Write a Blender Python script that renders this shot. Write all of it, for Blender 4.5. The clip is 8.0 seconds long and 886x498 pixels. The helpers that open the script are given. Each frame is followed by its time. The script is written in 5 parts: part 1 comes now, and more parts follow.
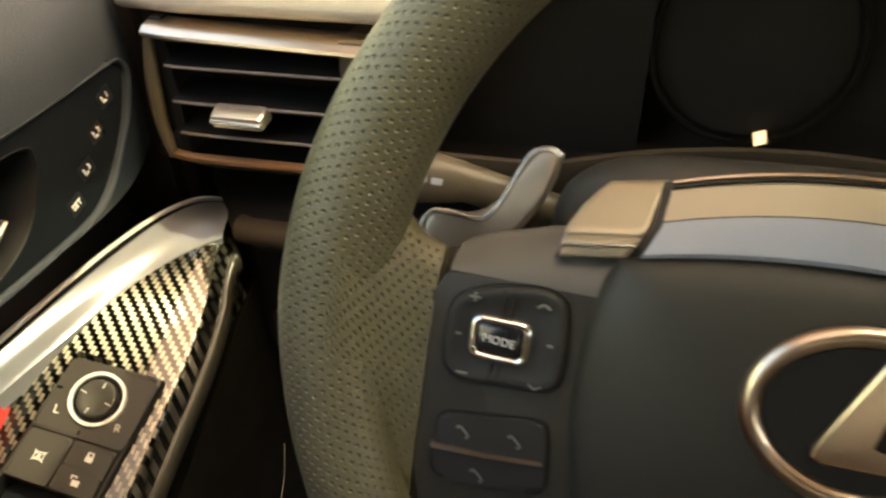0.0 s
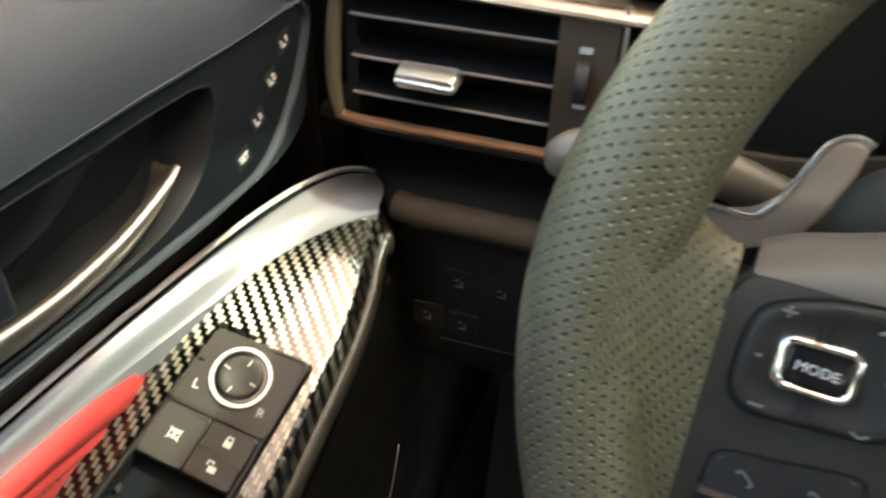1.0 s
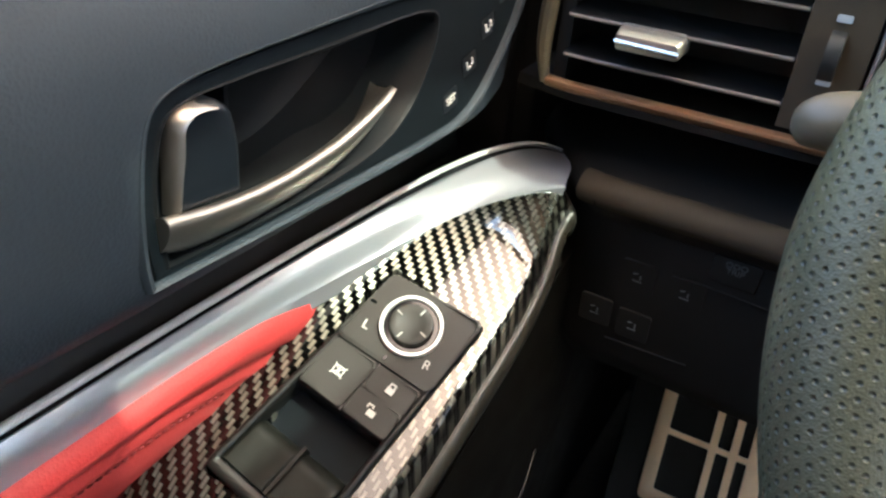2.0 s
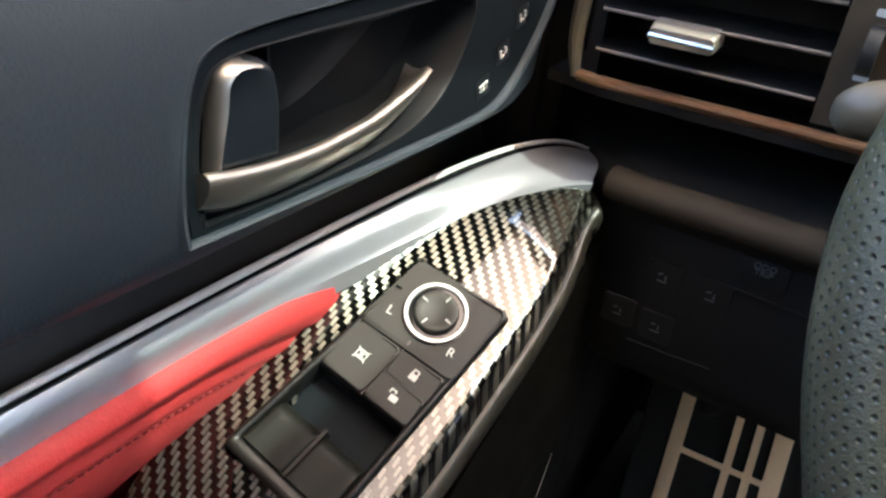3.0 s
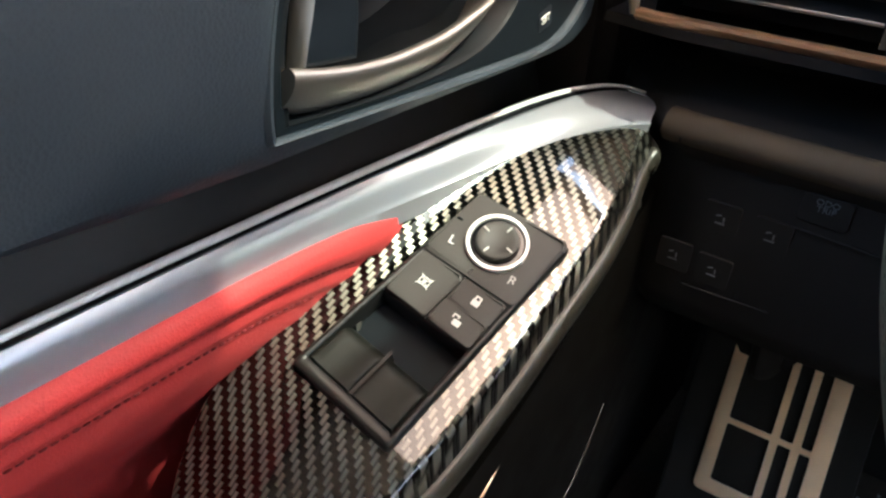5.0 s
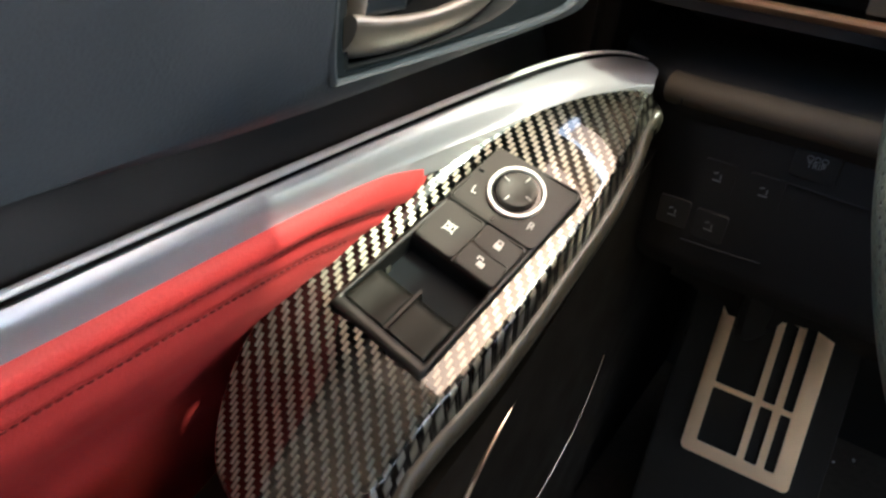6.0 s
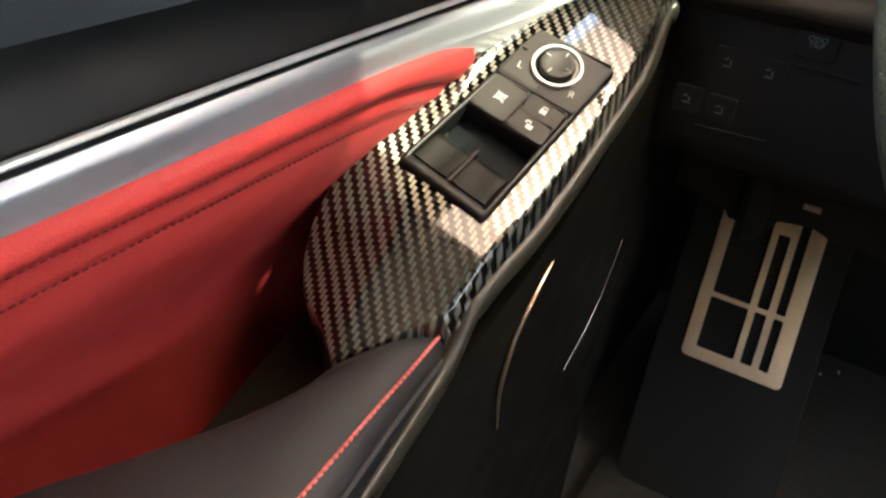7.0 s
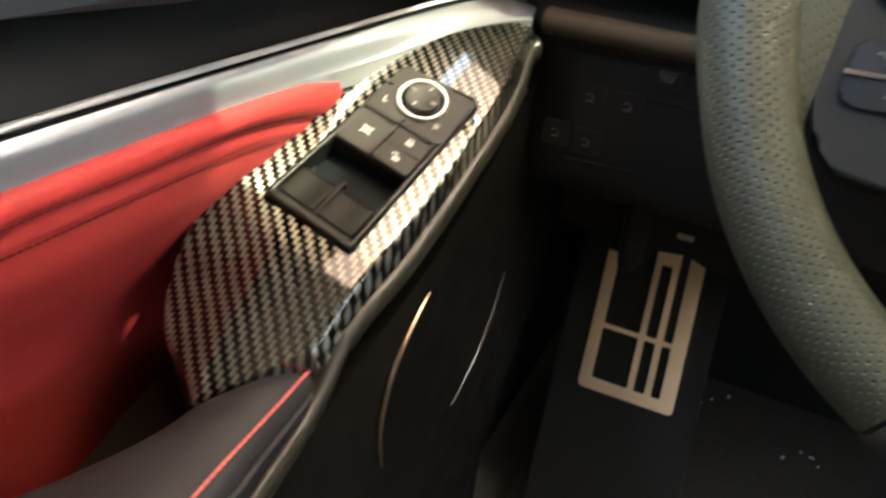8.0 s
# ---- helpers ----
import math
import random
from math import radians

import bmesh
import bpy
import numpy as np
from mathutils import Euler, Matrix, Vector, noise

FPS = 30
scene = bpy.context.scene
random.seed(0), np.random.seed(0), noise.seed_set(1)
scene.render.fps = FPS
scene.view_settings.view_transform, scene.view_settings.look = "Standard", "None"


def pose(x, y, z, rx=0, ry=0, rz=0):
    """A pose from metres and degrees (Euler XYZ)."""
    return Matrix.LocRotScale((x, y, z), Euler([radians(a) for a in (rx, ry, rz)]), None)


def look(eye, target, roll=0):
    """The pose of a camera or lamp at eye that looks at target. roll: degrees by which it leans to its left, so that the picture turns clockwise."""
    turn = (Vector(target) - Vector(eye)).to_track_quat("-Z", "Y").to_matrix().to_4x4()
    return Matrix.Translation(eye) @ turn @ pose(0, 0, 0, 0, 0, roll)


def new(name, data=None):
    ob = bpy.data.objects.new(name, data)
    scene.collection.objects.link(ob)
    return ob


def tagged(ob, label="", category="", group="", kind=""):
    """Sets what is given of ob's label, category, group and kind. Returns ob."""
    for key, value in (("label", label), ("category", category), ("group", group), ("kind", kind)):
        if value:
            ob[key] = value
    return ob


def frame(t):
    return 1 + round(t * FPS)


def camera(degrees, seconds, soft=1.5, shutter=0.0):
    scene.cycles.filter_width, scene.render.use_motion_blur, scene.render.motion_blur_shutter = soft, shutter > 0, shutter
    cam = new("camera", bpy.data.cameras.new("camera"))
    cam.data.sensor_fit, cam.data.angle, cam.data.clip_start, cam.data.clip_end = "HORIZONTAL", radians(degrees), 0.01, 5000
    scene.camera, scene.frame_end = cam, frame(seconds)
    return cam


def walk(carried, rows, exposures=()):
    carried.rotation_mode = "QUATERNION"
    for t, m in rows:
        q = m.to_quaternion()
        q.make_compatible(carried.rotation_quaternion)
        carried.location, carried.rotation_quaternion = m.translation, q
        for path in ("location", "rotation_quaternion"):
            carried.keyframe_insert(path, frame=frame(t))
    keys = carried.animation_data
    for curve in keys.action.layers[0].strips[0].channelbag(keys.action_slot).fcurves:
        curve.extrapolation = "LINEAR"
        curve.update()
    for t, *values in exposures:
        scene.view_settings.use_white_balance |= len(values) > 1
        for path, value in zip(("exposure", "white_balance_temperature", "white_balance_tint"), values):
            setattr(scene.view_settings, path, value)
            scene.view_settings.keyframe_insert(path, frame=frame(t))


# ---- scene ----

# ---- camera ----
cam = camera(63.2, 8.0, soft=2.4, shutter=0.4)
PATH = [
    (0.0, (0.0067, 0.0528, 0.7992), (-0.2008, 0.8412, 0.2201), -1.61),
    (0.5, (-0.0317, 0.0664, 0.7849), (-0.2647, 0.8522, 0.2119), -0.32),
    (1.0, (-0.0639, 0.0663, 0.7687), (-0.335, 0.8381, 0.1935), 1.69),
    (1.5, (-0.0835, 0.0565, 0.7433), (-0.4741, 0.7942, 0.1927), 1.62),
    (3.0, (-0.0934, 0.04, 0.7146), (-0.536, 0.7821, 0.2113), 5.57),
    (3.5, (-0.0881, 0.0322, 0.702), (-0.5513, 0.7617, 0.1988), 4.72),
    (4.0, (-0.0882, 0.0295, 0.6983), (-0.5651, 0.7418, 0.1835), 4.02),
    (4.5, (-0.0915, 0.0268, 0.6955), (-0.5773, 0.7348, 0.1831), 3.79),
    (6.0, (-0.09, -0.0129, 0.6902), (-0.5403, 0.7077, 0.163), 5.24),
    (6.5, (-0.0862, -0.0464, 0.6749), (-0.5257, 0.6701, 0.1333), 4.7),
    (7.0, (-0.0805, -0.0837, 0.6694), (-0.4973, 0.6312, 0.1079), 4.97),
    (7.5, (-0.0762, -0.0936, 0.6671), (-0.4669, 0.6442, 0.1167), 6.06),
    (8.0, (-0.0601, -0.0762, 0.6638), (-0.3957, 0.7256, 0.1694), 6.83),
]
walk(cam, [(t, look(eye, target, roll)) for t, eye, target, roll in PATH], exposures=[(0.0, 4.2, 7300, -3), (1.2, 4.55, 5500, -4), (3.0, 4.48, 5100, 0), (6.0, 4.62, 5400, 0), (8.0, 4.82, 5900, -4)])

# ---- light ----
SUN_ELEVATION, SUN_AZIMUTH = 57.5, 90.8      # degrees above the horizon, degrees to the right of straight ahead
world = bpy.data.worlds.new("sky")
scene.world = world
world.use_nodes = True
wn, wl = world.node_tree.nodes, world.node_tree.links
sky = wn.new("ShaderNodeTexSky")
sky.sky_type, sky.sun_disc = "NISHITA", False
sky.sun_elevation, sky.sun_rotation = radians(SUN_ELEVATION), radians(SUN_AZIMUTH)
sky.dust_density, sky.ozone_density, sky.air_density = 6.0, 0.3, 0.8
wn["Background"].inputs["Strength"].default_value = 0.085
wl.new(sky.outputs["Color"], wn["Background"].inputs["Color"])
sun = new("sun", bpy.data.lights.new("sun", "SUN"))
sun.data.energy, sun.data.angle, sun.data.color = 0.40, radians(0.6), (1.0, 0.92, 0.72)
_a, _e = radians(SUN_AZIMUTH), radians(SUN_ELEVATION)
TO_SUN = Vector((math.sin(_a) * math.cos(_e), math.cos(_a) * math.cos(_e), math.sin(_e)))
sun.matrix_world = look(TO_SUN * 5, (0, 0, 0))


# ---- materials ----
def material(name, base, rough=0.5, metal=0.0, vary=0.15, scale=30.0, bump=0.0, grain=900.0, coat=0.0, coat_rough=0.05, kind="noise", rough_vary=0.08, spec=0.5):
    """A node material: colour with large stains and fine grain, and a relief of noise or leather cells."""
    m = bpy.data.materials.new(name)
    m.use_nodes = True
    n, l = m.node_tree.nodes, m.node_tree.links
    b = n["Principled BSDF"]
    b.inputs["Metallic"].default_value = metal
    b.inputs["Specular IOR Level"].default_value = spec
    b.inputs["Coat Weight"].default_value, b.inputs["Coat Roughness"].default_value = coat, coat_rough
    co = n.new("ShaderNodeTexCoord")
    big = n.new("ShaderNodeTexNoise")
    big.inputs["Scale"].default_value, big.inputs["Detail"].default_value = scale, (1 if metal > 0.2 else 6)
    l.new(co.outputs["Object"], big.inputs["Vector"])
    fine = n.new("ShaderNodeTexVoronoi" if kind == "leather" else "ShaderNodeTexNoise")
    fine.inputs["Scale"].default_value = grain
    l.new(co.outputs["Object"], fine.inputs["Vector"])
    fine_out = fine.outputs["Distance"] if kind == "leather" else fine.outputs["Fac"]
    mix = n.new("ShaderNodeMix")
    mix.data_type = "RGBA"
    lo, hi = [c * (1 - vary) for c in base], [min(1.0, c * (1 + vary)) for c in base]
    mix.inputs["A"].default_value, mix.inputs["B"].default_value = (*lo, 1), (*hi, 1)
    add = n.new("ShaderNodeMath")
    add.operation = "MULTIPLY_ADD"
    l.new(fine_out, add.inputs[0])
    add.inputs[1].default_value = 0.35
    l.new(big.outputs["Fac"], add.inputs[2])
    l.new(add.outputs[0], mix.inputs["Factor"])
    l.new(mix.outputs["Result"], b.inputs["Base Color"])
    rr = n.new("ShaderNodeMapRange")
    rr.inputs["From Min"].default_value, rr.inputs["From Max"].default_value = 0.3, 0.7
    rr.inputs["To Min"].default_value, rr.inputs["To Max"].default_value = max(0.02, rough - rough_vary), min(1, rough + rough_vary)
    l.new(big.outputs["Fac"], rr.inputs["Value"])
    if metal > 0.2:
        b.inputs["Roughness"].default_value = rough
    else:
        l.new(rr.outputs["Result"], b.inputs["Roughness"])
    if bump:
        bp = n.new("ShaderNodeBump")
        bp.inputs["Strength"].default_value, bp.inputs["Distance"].default_value = bump, 0.0004
        l.new(fine_out, bp.inputs["Height"])
        l.new(bp.outputs["Normal"], b.inputs["Normal"])
    return m


def chain(nodes, links, op, a, b=None):
    """A math node on sockets or numbers."""
    k = nodes.new("ShaderNodeMath")
    k.operation = op
    for i, v in enumerate((a, b)):
        if v is None:
            continue
        if isinstance(v, (int, float)):
            k.inputs[i].default_value = v
        else:
            links.new(v, k.inputs[i])
    return k.outputs[0]


def carbon_material():
    """Lacquered carbon twill, two over two, tows 2.2 mm wide."""
    m = bpy.data.materials.new("lacquered_carbon_twill")
    m.use_nodes = True
    n, l = m.node_tree.nodes, m.node_tree.links
    b = n["Principled BSDF"]
    co = n.new("ShaderNodeTexCoord")
    wob = n.new("ShaderNodeTexNoise")
    wob.inputs["Scale"].default_value = 60
    l.new(co.outputs["Object"], wob.inputs["Vector"])
    sep = n.new("ShaderNodeSeparateXYZ")
    l.new(co.outputs["Object"], sep.inputs[0])
    shift = chain(n, l, "MULTIPLY", wob.outputs["Fac"], 0.4)
    u = chain(n, l, "ADD", chain(n, l, "MULTIPLY", sep.outputs["X"], 1 / 0.0021), shift)
    v = chain(n, l, "ADD", chain(n, l, "MULTIPLY", sep.outputs["Y"], 1.1 / 0.0021), shift)
    fu, fv = chain(n, l, "FLOOR", u), chain(n, l, "FLOOR", v)
    phase = chain(n, l, "FLOORED_MODULO", chain(n, l, "ADD", fu, fv), 4.0)
    warp = chain(n, l, "LESS_THAN", phase, 1.5)
    au = chain(n, l, "ABSOLUTE", chain(n, l, "SUBTRACT", chain(n, l, "FRACT", u), 0.5))
    av = chain(n, l, "ABSOLUTE", chain(n, l, "SUBTRACT", chain(n, l, "FRACT", v), 0.5))
    hu = chain(n, l, "SUBTRACT", 1.0, chain(n, l, "POWER", chain(n, l, "MULTIPLY", au, 2.0), 2.4))
    hv = chain(n, l, "SUBTRACT", 1.0, chain(n, l, "POWER", chain(n, l, "MULTIPLY", av, 2.0), 2.4))
    hgt = n.new("ShaderNodeMix")
    l.new(warp, hgt.inputs["Factor"])
    l.new(hv, hgt.inputs["A"])
    l.new(hu, hgt.inputs["B"])
    strand = n.new("ShaderNodeTexNoise")
    strand.inputs["Scale"].default_value = 2500
    l.new(co.outputs["Object"], strand.inputs["Vector"])
    tone = n.new("ShaderNodeMix")
    tone.data_type = "RGBA"
    tone.inputs["A"].default_value, tone.inputs["B"].default_value = (0.010, 0.0095, 0.008, 1), (0.23, 0.224, 0.185, 1)
    l.new(chain(n, l, "MULTIPLY", chain(n, l, "MULTIPLY", hgt.outputs["Result"], warp), chain(n, l, "ADD", 0.5, strand.outputs["Fac"])), tone.inputs["Factor"])
    l.new(tone.outputs["Result"], b.inputs["Base Color"])
    # highlights spread across the fibres, which run one way in the upper tows and crosswise in the others
    run = n.new("ShaderNodeCombineXYZ")
    l.new(warp, run.inputs["X"])
    l.new(chain(n, l, "SUBTRACT", 1.0, warp), run.inputs["Y"])
    l.new(run.outputs[0], b.inputs["Tangent"])
    b.inputs["Anisotropic"].default_value = 1.0
    bp = n.new("ShaderNodeBump")
    bp.inputs["Strength"].default_value, bp.inputs["Distance"].default_value = 0.3, 0.0003
    l.new(hgt.outputs["Result"], bp.inputs["Height"])
    l.new(bp.outputs["Normal"], b.inputs["Normal"])
    b.inputs["Metallic"].default_value = 0.85
    b.inputs["Roughness"].default_value = 0.34
    b.inputs["Coat Weight"].default_value, b.inputs["Coat Roughness"].default_value, b.inputs["Coat IOR"].default_value = 1.0, 0.03, 1.64
    return m


def rim_material():
    """Dark leather with punched rows of holes, laid out in metres along the mesh."""
    m = bpy.data.materials.new("perforated_rim_leather")
    m.use_nodes = True
    n, l = m.node_tree.nodes, m.node_tree.links
    b = n["Principled BSDF"]
    uv = n.new("ShaderNodeUVMap")
    sep = n.new("ShaderNodeSeparateXYZ")
    l.new(uv.outputs[0], sep.inputs[0])
    u, v = chain(n, l, "MULTIPLY", sep.outputs["X"], 1 / 0.0036), chain(n, l, "MULTIPLY", sep.outputs["Y"], 1 / 0.0026)
    row = chain(n, l, "FLOORED_MODULO", chain(n, l, "FLOOR", v), 2.0)
    u = chain(n, l, "ADD", u, chain(n, l, "MULTIPLY", row, 0.5))
    du = chain(n, l, "MULTIPLY", chain(n, l, "SUBTRACT", chain(n, l, "FRACT", u), 0.5), 0.0036)
    dv = chain(n, l, "MULTIPLY", chain(n, l, "SUBTRACT", chain(n, l, "FRACT", v), 0.5), 0.0026)
    d = chain(n, l, "SQRT", chain(n, l, "ADD", chain(n, l, "MULTIPLY", du, du), chain(n, l, "MULTIPLY", dv, dv)))
    hole = n.new("ShaderNodeMapRange")
    hole.interpolation_type = "SMOOTHSTEP"
    hole.inputs["From Min"].default_value, hole.inputs["From Max"].default_value = 0.0001, 0.00085
    l.new(d, hole.inputs["Value"])
    co = n.new("ShaderNodeTexCoord")
    cells = n.new("ShaderNodeTexVoronoi")
    cells.inputs["Scale"].default_value = 1400
    l.new(co.outputs["Object"], cells.inputs["Vector"])
    stain = n.new("ShaderNodeTexNoise")
    stain.inputs["Scale"].default_value, stain.inputs["Detail"].default_value = 40, 5
    l.new(co.outputs["Object"], stain.inputs["Vector"])
    tone = n.new("ShaderNodeMix")
    tone.data_type = "RGBA"
    tone.inputs["A"].default_value, tone.inputs["B"].default_value = (0.061, 0.058, 0.031, 1), (0.102, 0.097, 0.053, 1)
    l.new(stain.outputs["Fac"], tone.inputs["Factor"])
    dark = n.new("ShaderNodeMix")
    dark.data_type = "RGBA"
    dark.inputs["A"].default_value = (0.026, 0.026, 0.018, 1)
    l.new(hole.outputs["Result"], dark.inputs["Factor"])
    l.new(tone.outputs["Result"], dark.inputs["B"])
    l.new(dark.outputs["Result"], b.inputs["Base Color"])
    h = chain(n, l, "ADD", hole.outputs["Result"], chain(n, l, "MULTIPLY", cells.outputs["Distance"], 0.25))
    bp = n.new("ShaderNodeBump")
    bp.inputs["Strength"].default_value, bp.inputs["Distance"].default_value = 0.75, 0.0007
    l.new(h, bp.inputs["Height"])
    l.new(bp.outputs["Normal"], b.inputs["Normal"])
    b.inputs["Roughness"].default_value, b.inputs["Specular IOR Level"].default_value = 0.40, 0.5
    return m


CARBON = carbon_material()
RIM_SMOOTH = material("smooth_rim_leather", (0.070, 0.064, 0.044), 0.45, vary=0.2, bump=0.2, grain=1400, kind="leather", spec=0.35)
RIM = rim_material()
SKIN = material("blue_black_grained_skin", (0.021, 0.028, 0.036), 0.58, vary=0.2, bump=0.28, grain=1000, kind="leather", spec=0.32)
BLACK = material("black_satin_plastic", (0.014, 0.0135, 0.0125), 0.5, vary=0.25, spec=0.35, bump=0.12, grain=1800)
DARK = material("dark_grey_soft_plastic", (0.0085, 0.0078, 0.0065), 0.62, vary=0.2, bump=0.15, grain=1500, spec=0.08)
GLOSS = material("black_gloss_plastic", (0.008, 0.008, 0.009), 0.12, vary=0.2, coat=0.6)
SILVER = material("satin_silver_paint", (0.42, 0.44, 0.48), 0.34, metal=0.55, vary=0.04, rough_vary=0.03, coat=0.5, coat_rough=0.06)
METAL = material("brushed_bright_metal", (0.70, 0.68, 0.64), 0.26, metal=0.9, vary=0.06, rough_vary=0.04)
PULL = material("satin_grey_metal", (0.36, 0.34, 0.31), 0.40, metal=1.0, vary=0.06, rough_vary=0.04)
PADDLE_METAL = material("grey_brown_satin_metal", (0.56, 0.50, 0.41), 0.33, metal=0.75, vary=0.08)
LEDGE = material("dark_brown_soft_plastic", (0.062, 0.047, 0.030), 0.65, spec=0.12, vary=0.2, bump=0.15, grain=1500)
BEZEL = material("satin_black_bezel_plastic", (0.008, 0.008, 0.0075), 0.38, vary=0.2, spec=0.3)
LEVER_BLACK = material("blue_black_lever_plastic", (0.006, 0.008, 0.011), 0.34, vary=0.15, spec=0.4)
PLATE = material("blue_black_plate_plastic", (0.006, 0.008, 0.010), 0.5, vary=0.2, spec=0.06, bump=0.1, grain=1800)
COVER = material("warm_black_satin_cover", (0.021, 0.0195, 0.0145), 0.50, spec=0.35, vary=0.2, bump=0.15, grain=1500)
# lit copy of the cover: the light on the shoulder is in its colour
COVER_LIT = material("lit_satin_spoke_cover", (0.075, 0.071, 0.064), 0.42, spec=0.4, vary=0.15, bump=0.1, grain=1500)
COLUMN_TRIM = material("brown_grey_satin_trim", (0.20, 0.165, 0.12), 0.42, vary=0.15, bump=0.1, grain=1500)
POCKET_BLACK = material("blue_black_pocket_plastic", (0.0055, 0.0062, 0.0070), 0.5, vary=0.2, spec=0.10, bump=0.1, grain=1800)
CHROME = material("polished_chrome", (0.86, 0.84, 0.80), 0.10, metal=1.0, vary=0.04, rough_vary=0.03)
BRONZE = material("warm_satin_metal_trim", (0.52, 0.42, 0.32), 0.28, metal=1.0, vary=0.08, rough_vary=0.05)
TRIM = material("warm_grey_soft_metal_paint", (0.345, 0.29, 0.21), 0.38, metal=0.4, vary=0.12, bump=0.06, grain=1600)
RING = material("bright_silver_ring_paint", (0.82, 0.82, 0.80), 0.28, metal=0.25, vary=0.03, rough_vary=0.03)
MATT = material("matt_black_trim", (0.020, 0.0178, 0.0145), 0.7, vary=0.3, bump=0.2, grain=1500, spec=0.15)
STALK = material("grey_brown_plastic", (0.115, 0.095, 0.060), 0.36, vary=0.15, bump=0.15, grain=1500)
SHROUD = material("olive_grey_soft_plastic", (0.026, 0.0235, 0.018), 0.55, vary=0.15, bump=0.15, grain=1500)
RAIL = material("dark_olive_satin_plastic", (0.030, 0.028, 0.021), 0.34, vary=0.2, bump=0.1, grain=1500)
BAND = material("blue_grey_satin_paint", (0.28, 0.30, 0.345), 0.42, metal=0.2, vary=0.1)
COPPER = material("copper_brown_satin_trim", (0.50, 0.29, 0.15), 0.36, metal=0.8, vary=0.1)
RED = material("red_leather", (0.50, 0.046, 0.043), 0.58, vary=0.12, bump=0.22, grain=1100, kind="leather", spec=0.28)
RED_THREAD = material("red_thread", (0.72, 0.19, 0.18), 0.6, vary=0.15, bump=0.4, grain=4000)
DARK_THREAD = material("dark_red_thread", (0.17, 0.015, 0.016), 0.6, vary=0.15)
PAD = material("black_leather", (0.016, 0.0160, 0.0185), 0.48, spec=0.32, vary=0.2, bump=0.2, grain=1000, kind="leather")
BUTTON = material("charcoal_button_plastic", (0.028, 0.027, 0.024), 0.5, spec=0.3, vary=0.12, bump=0.1, grain=2500)
ROCKER = material("dark_soft_touch_plastic", (0.009, 0.0096, 0.008), 0.5, vary=0.12, bump=0.1, grain=2500, spec=0.14)
WHITE = material("white_print", (0.50, 0.50, 0.48), 0.5, vary=0.03)
GREY_PRINT = material("faint_grey_print", (0.13, 0.13, 0.12), 0.5, vary=0.05)
CARPET = material("black_carpet", (0.075, 0.064, 0.050), 0.95, vary=0.4, scale=120, bump=1.0, grain=1400, spec=0.1)
PEDAL = material("worn_pedal_metal", (0.84, 0.59, 0.34), 0.42, metal=0.55, vary=0.1, bump=0.05, grain=1500)
HEADLINER = material("beige_headliner", (0.62, 0.50, 0.43), 0.9, vary=0.06, bump=0.3, grain=900)
REAR = material("tan_seat_cloth", (0.17, 0.112, 0.07), 0.6, vary=0.2)
PAVING = material("pale_concrete", (0.58, 0.53, 0.45), 0.85, vary=0.15, scale=2, bump=0.2, grain=60)
# colours of unseen walls that only shape the light outside the car
DARK_WALL = material("dark_unseen_wall", (0.07, 0.060, 0.05), 0.85, vary=0.3, scale=3, bump=0.4, grain=60)
WALL_GREEN = material("pale_green_unseen_wall", (0.40, 0.46, 0.36), 0.85, vary=0.2, scale=2, bump=0.3, grain=60)
PINK_WALL = material("pinkish_grey_unseen_wall", (0.46, 0.39, 0.35), 0.85, vary=0.2, scale=2, bump=0.3, grain=60)
DASH_TOP = material("beige_grey_dash_skin", (0.50, 0.45, 0.36), 0.5, vary=0.12, bump=0.35, grain=1000, kind="leather")


def tinted_glass(name, colour):
    """A thin tinted pane: light passes straight through, a little is mirrored."""
    m = bpy.data.materials.new(name)
    m.use_nodes = True
    n, l = m.node_tree.nodes, m.node_tree.links
    clear, gloss, mix = n.new("ShaderNodeBsdfTransparent"), n.new("ShaderNodeBsdfGlossy"), n.new("ShaderNodeMixShader")
    clear.inputs["Color"].default_value = (*colour, 1)
    gloss.inputs["Roughness"].default_value = 0.03
    mix.inputs[0].default_value = 0.05
    l.new(clear.outputs[0], mix.inputs[1])
    l.new(gloss.outputs[0], mix.inputs[2])
    l.new(mix.outputs[0], n["Material Output"].inputs["Surface"])
    return m


TINT = tinted_glass("tinted_brown_glass", (0.90, 0.75, 0.62))
CLEAR = tinted_glass("clear_roof_glass", (0.92, 0.92, 0.86))
AMBER = bpy.data.materials.new("lit_amber_marker")
AMBER.use_nodes = True
AMBER.node_tree.nodes["Principled BSDF"].inputs["Base Color"].default_value = (0.8, 0.5, 0.3, 1)
AMBER.node_tree.nodes["Principled BSDF"].inputs["Emission Color"].default_value = (1.0, 0.62, 0.36, 1)
AMBER.node_tree.nodes["Principled BSDF"].inputs["Emission Strength"].default_value = 0.12


# ---- building helpers ----
def finish(name, bm, mat, parent=None, label="", angle=35):
    """Link a bmesh as one mesh object, smooth with sharp edges."""
    bmesh.ops.recalc_face_normals(bm, faces=bm.faces)
    me = bpy.data.meshes.new(name)
    bm.to_mesh(me)
    bm.free()
    me.materials.append(mat)
    for p in me.polygons:
        p.use_smooth = True
    me.set_sharp_from_angle(angle=radians(angle))
    ob = new(name, me)
    if parent is not None:
        attach(ob, parent)
    if label:
        ob["label"] = label
    return ob


def attach(ob, parent):
    """Parent ob, whose mesh is laid out in the world's metres."""
    ob.parent = parent
    if parent.type == "EMPTY":
        ob.matrix_parent_inverse = Matrix.Translation(parent.location).inverted()


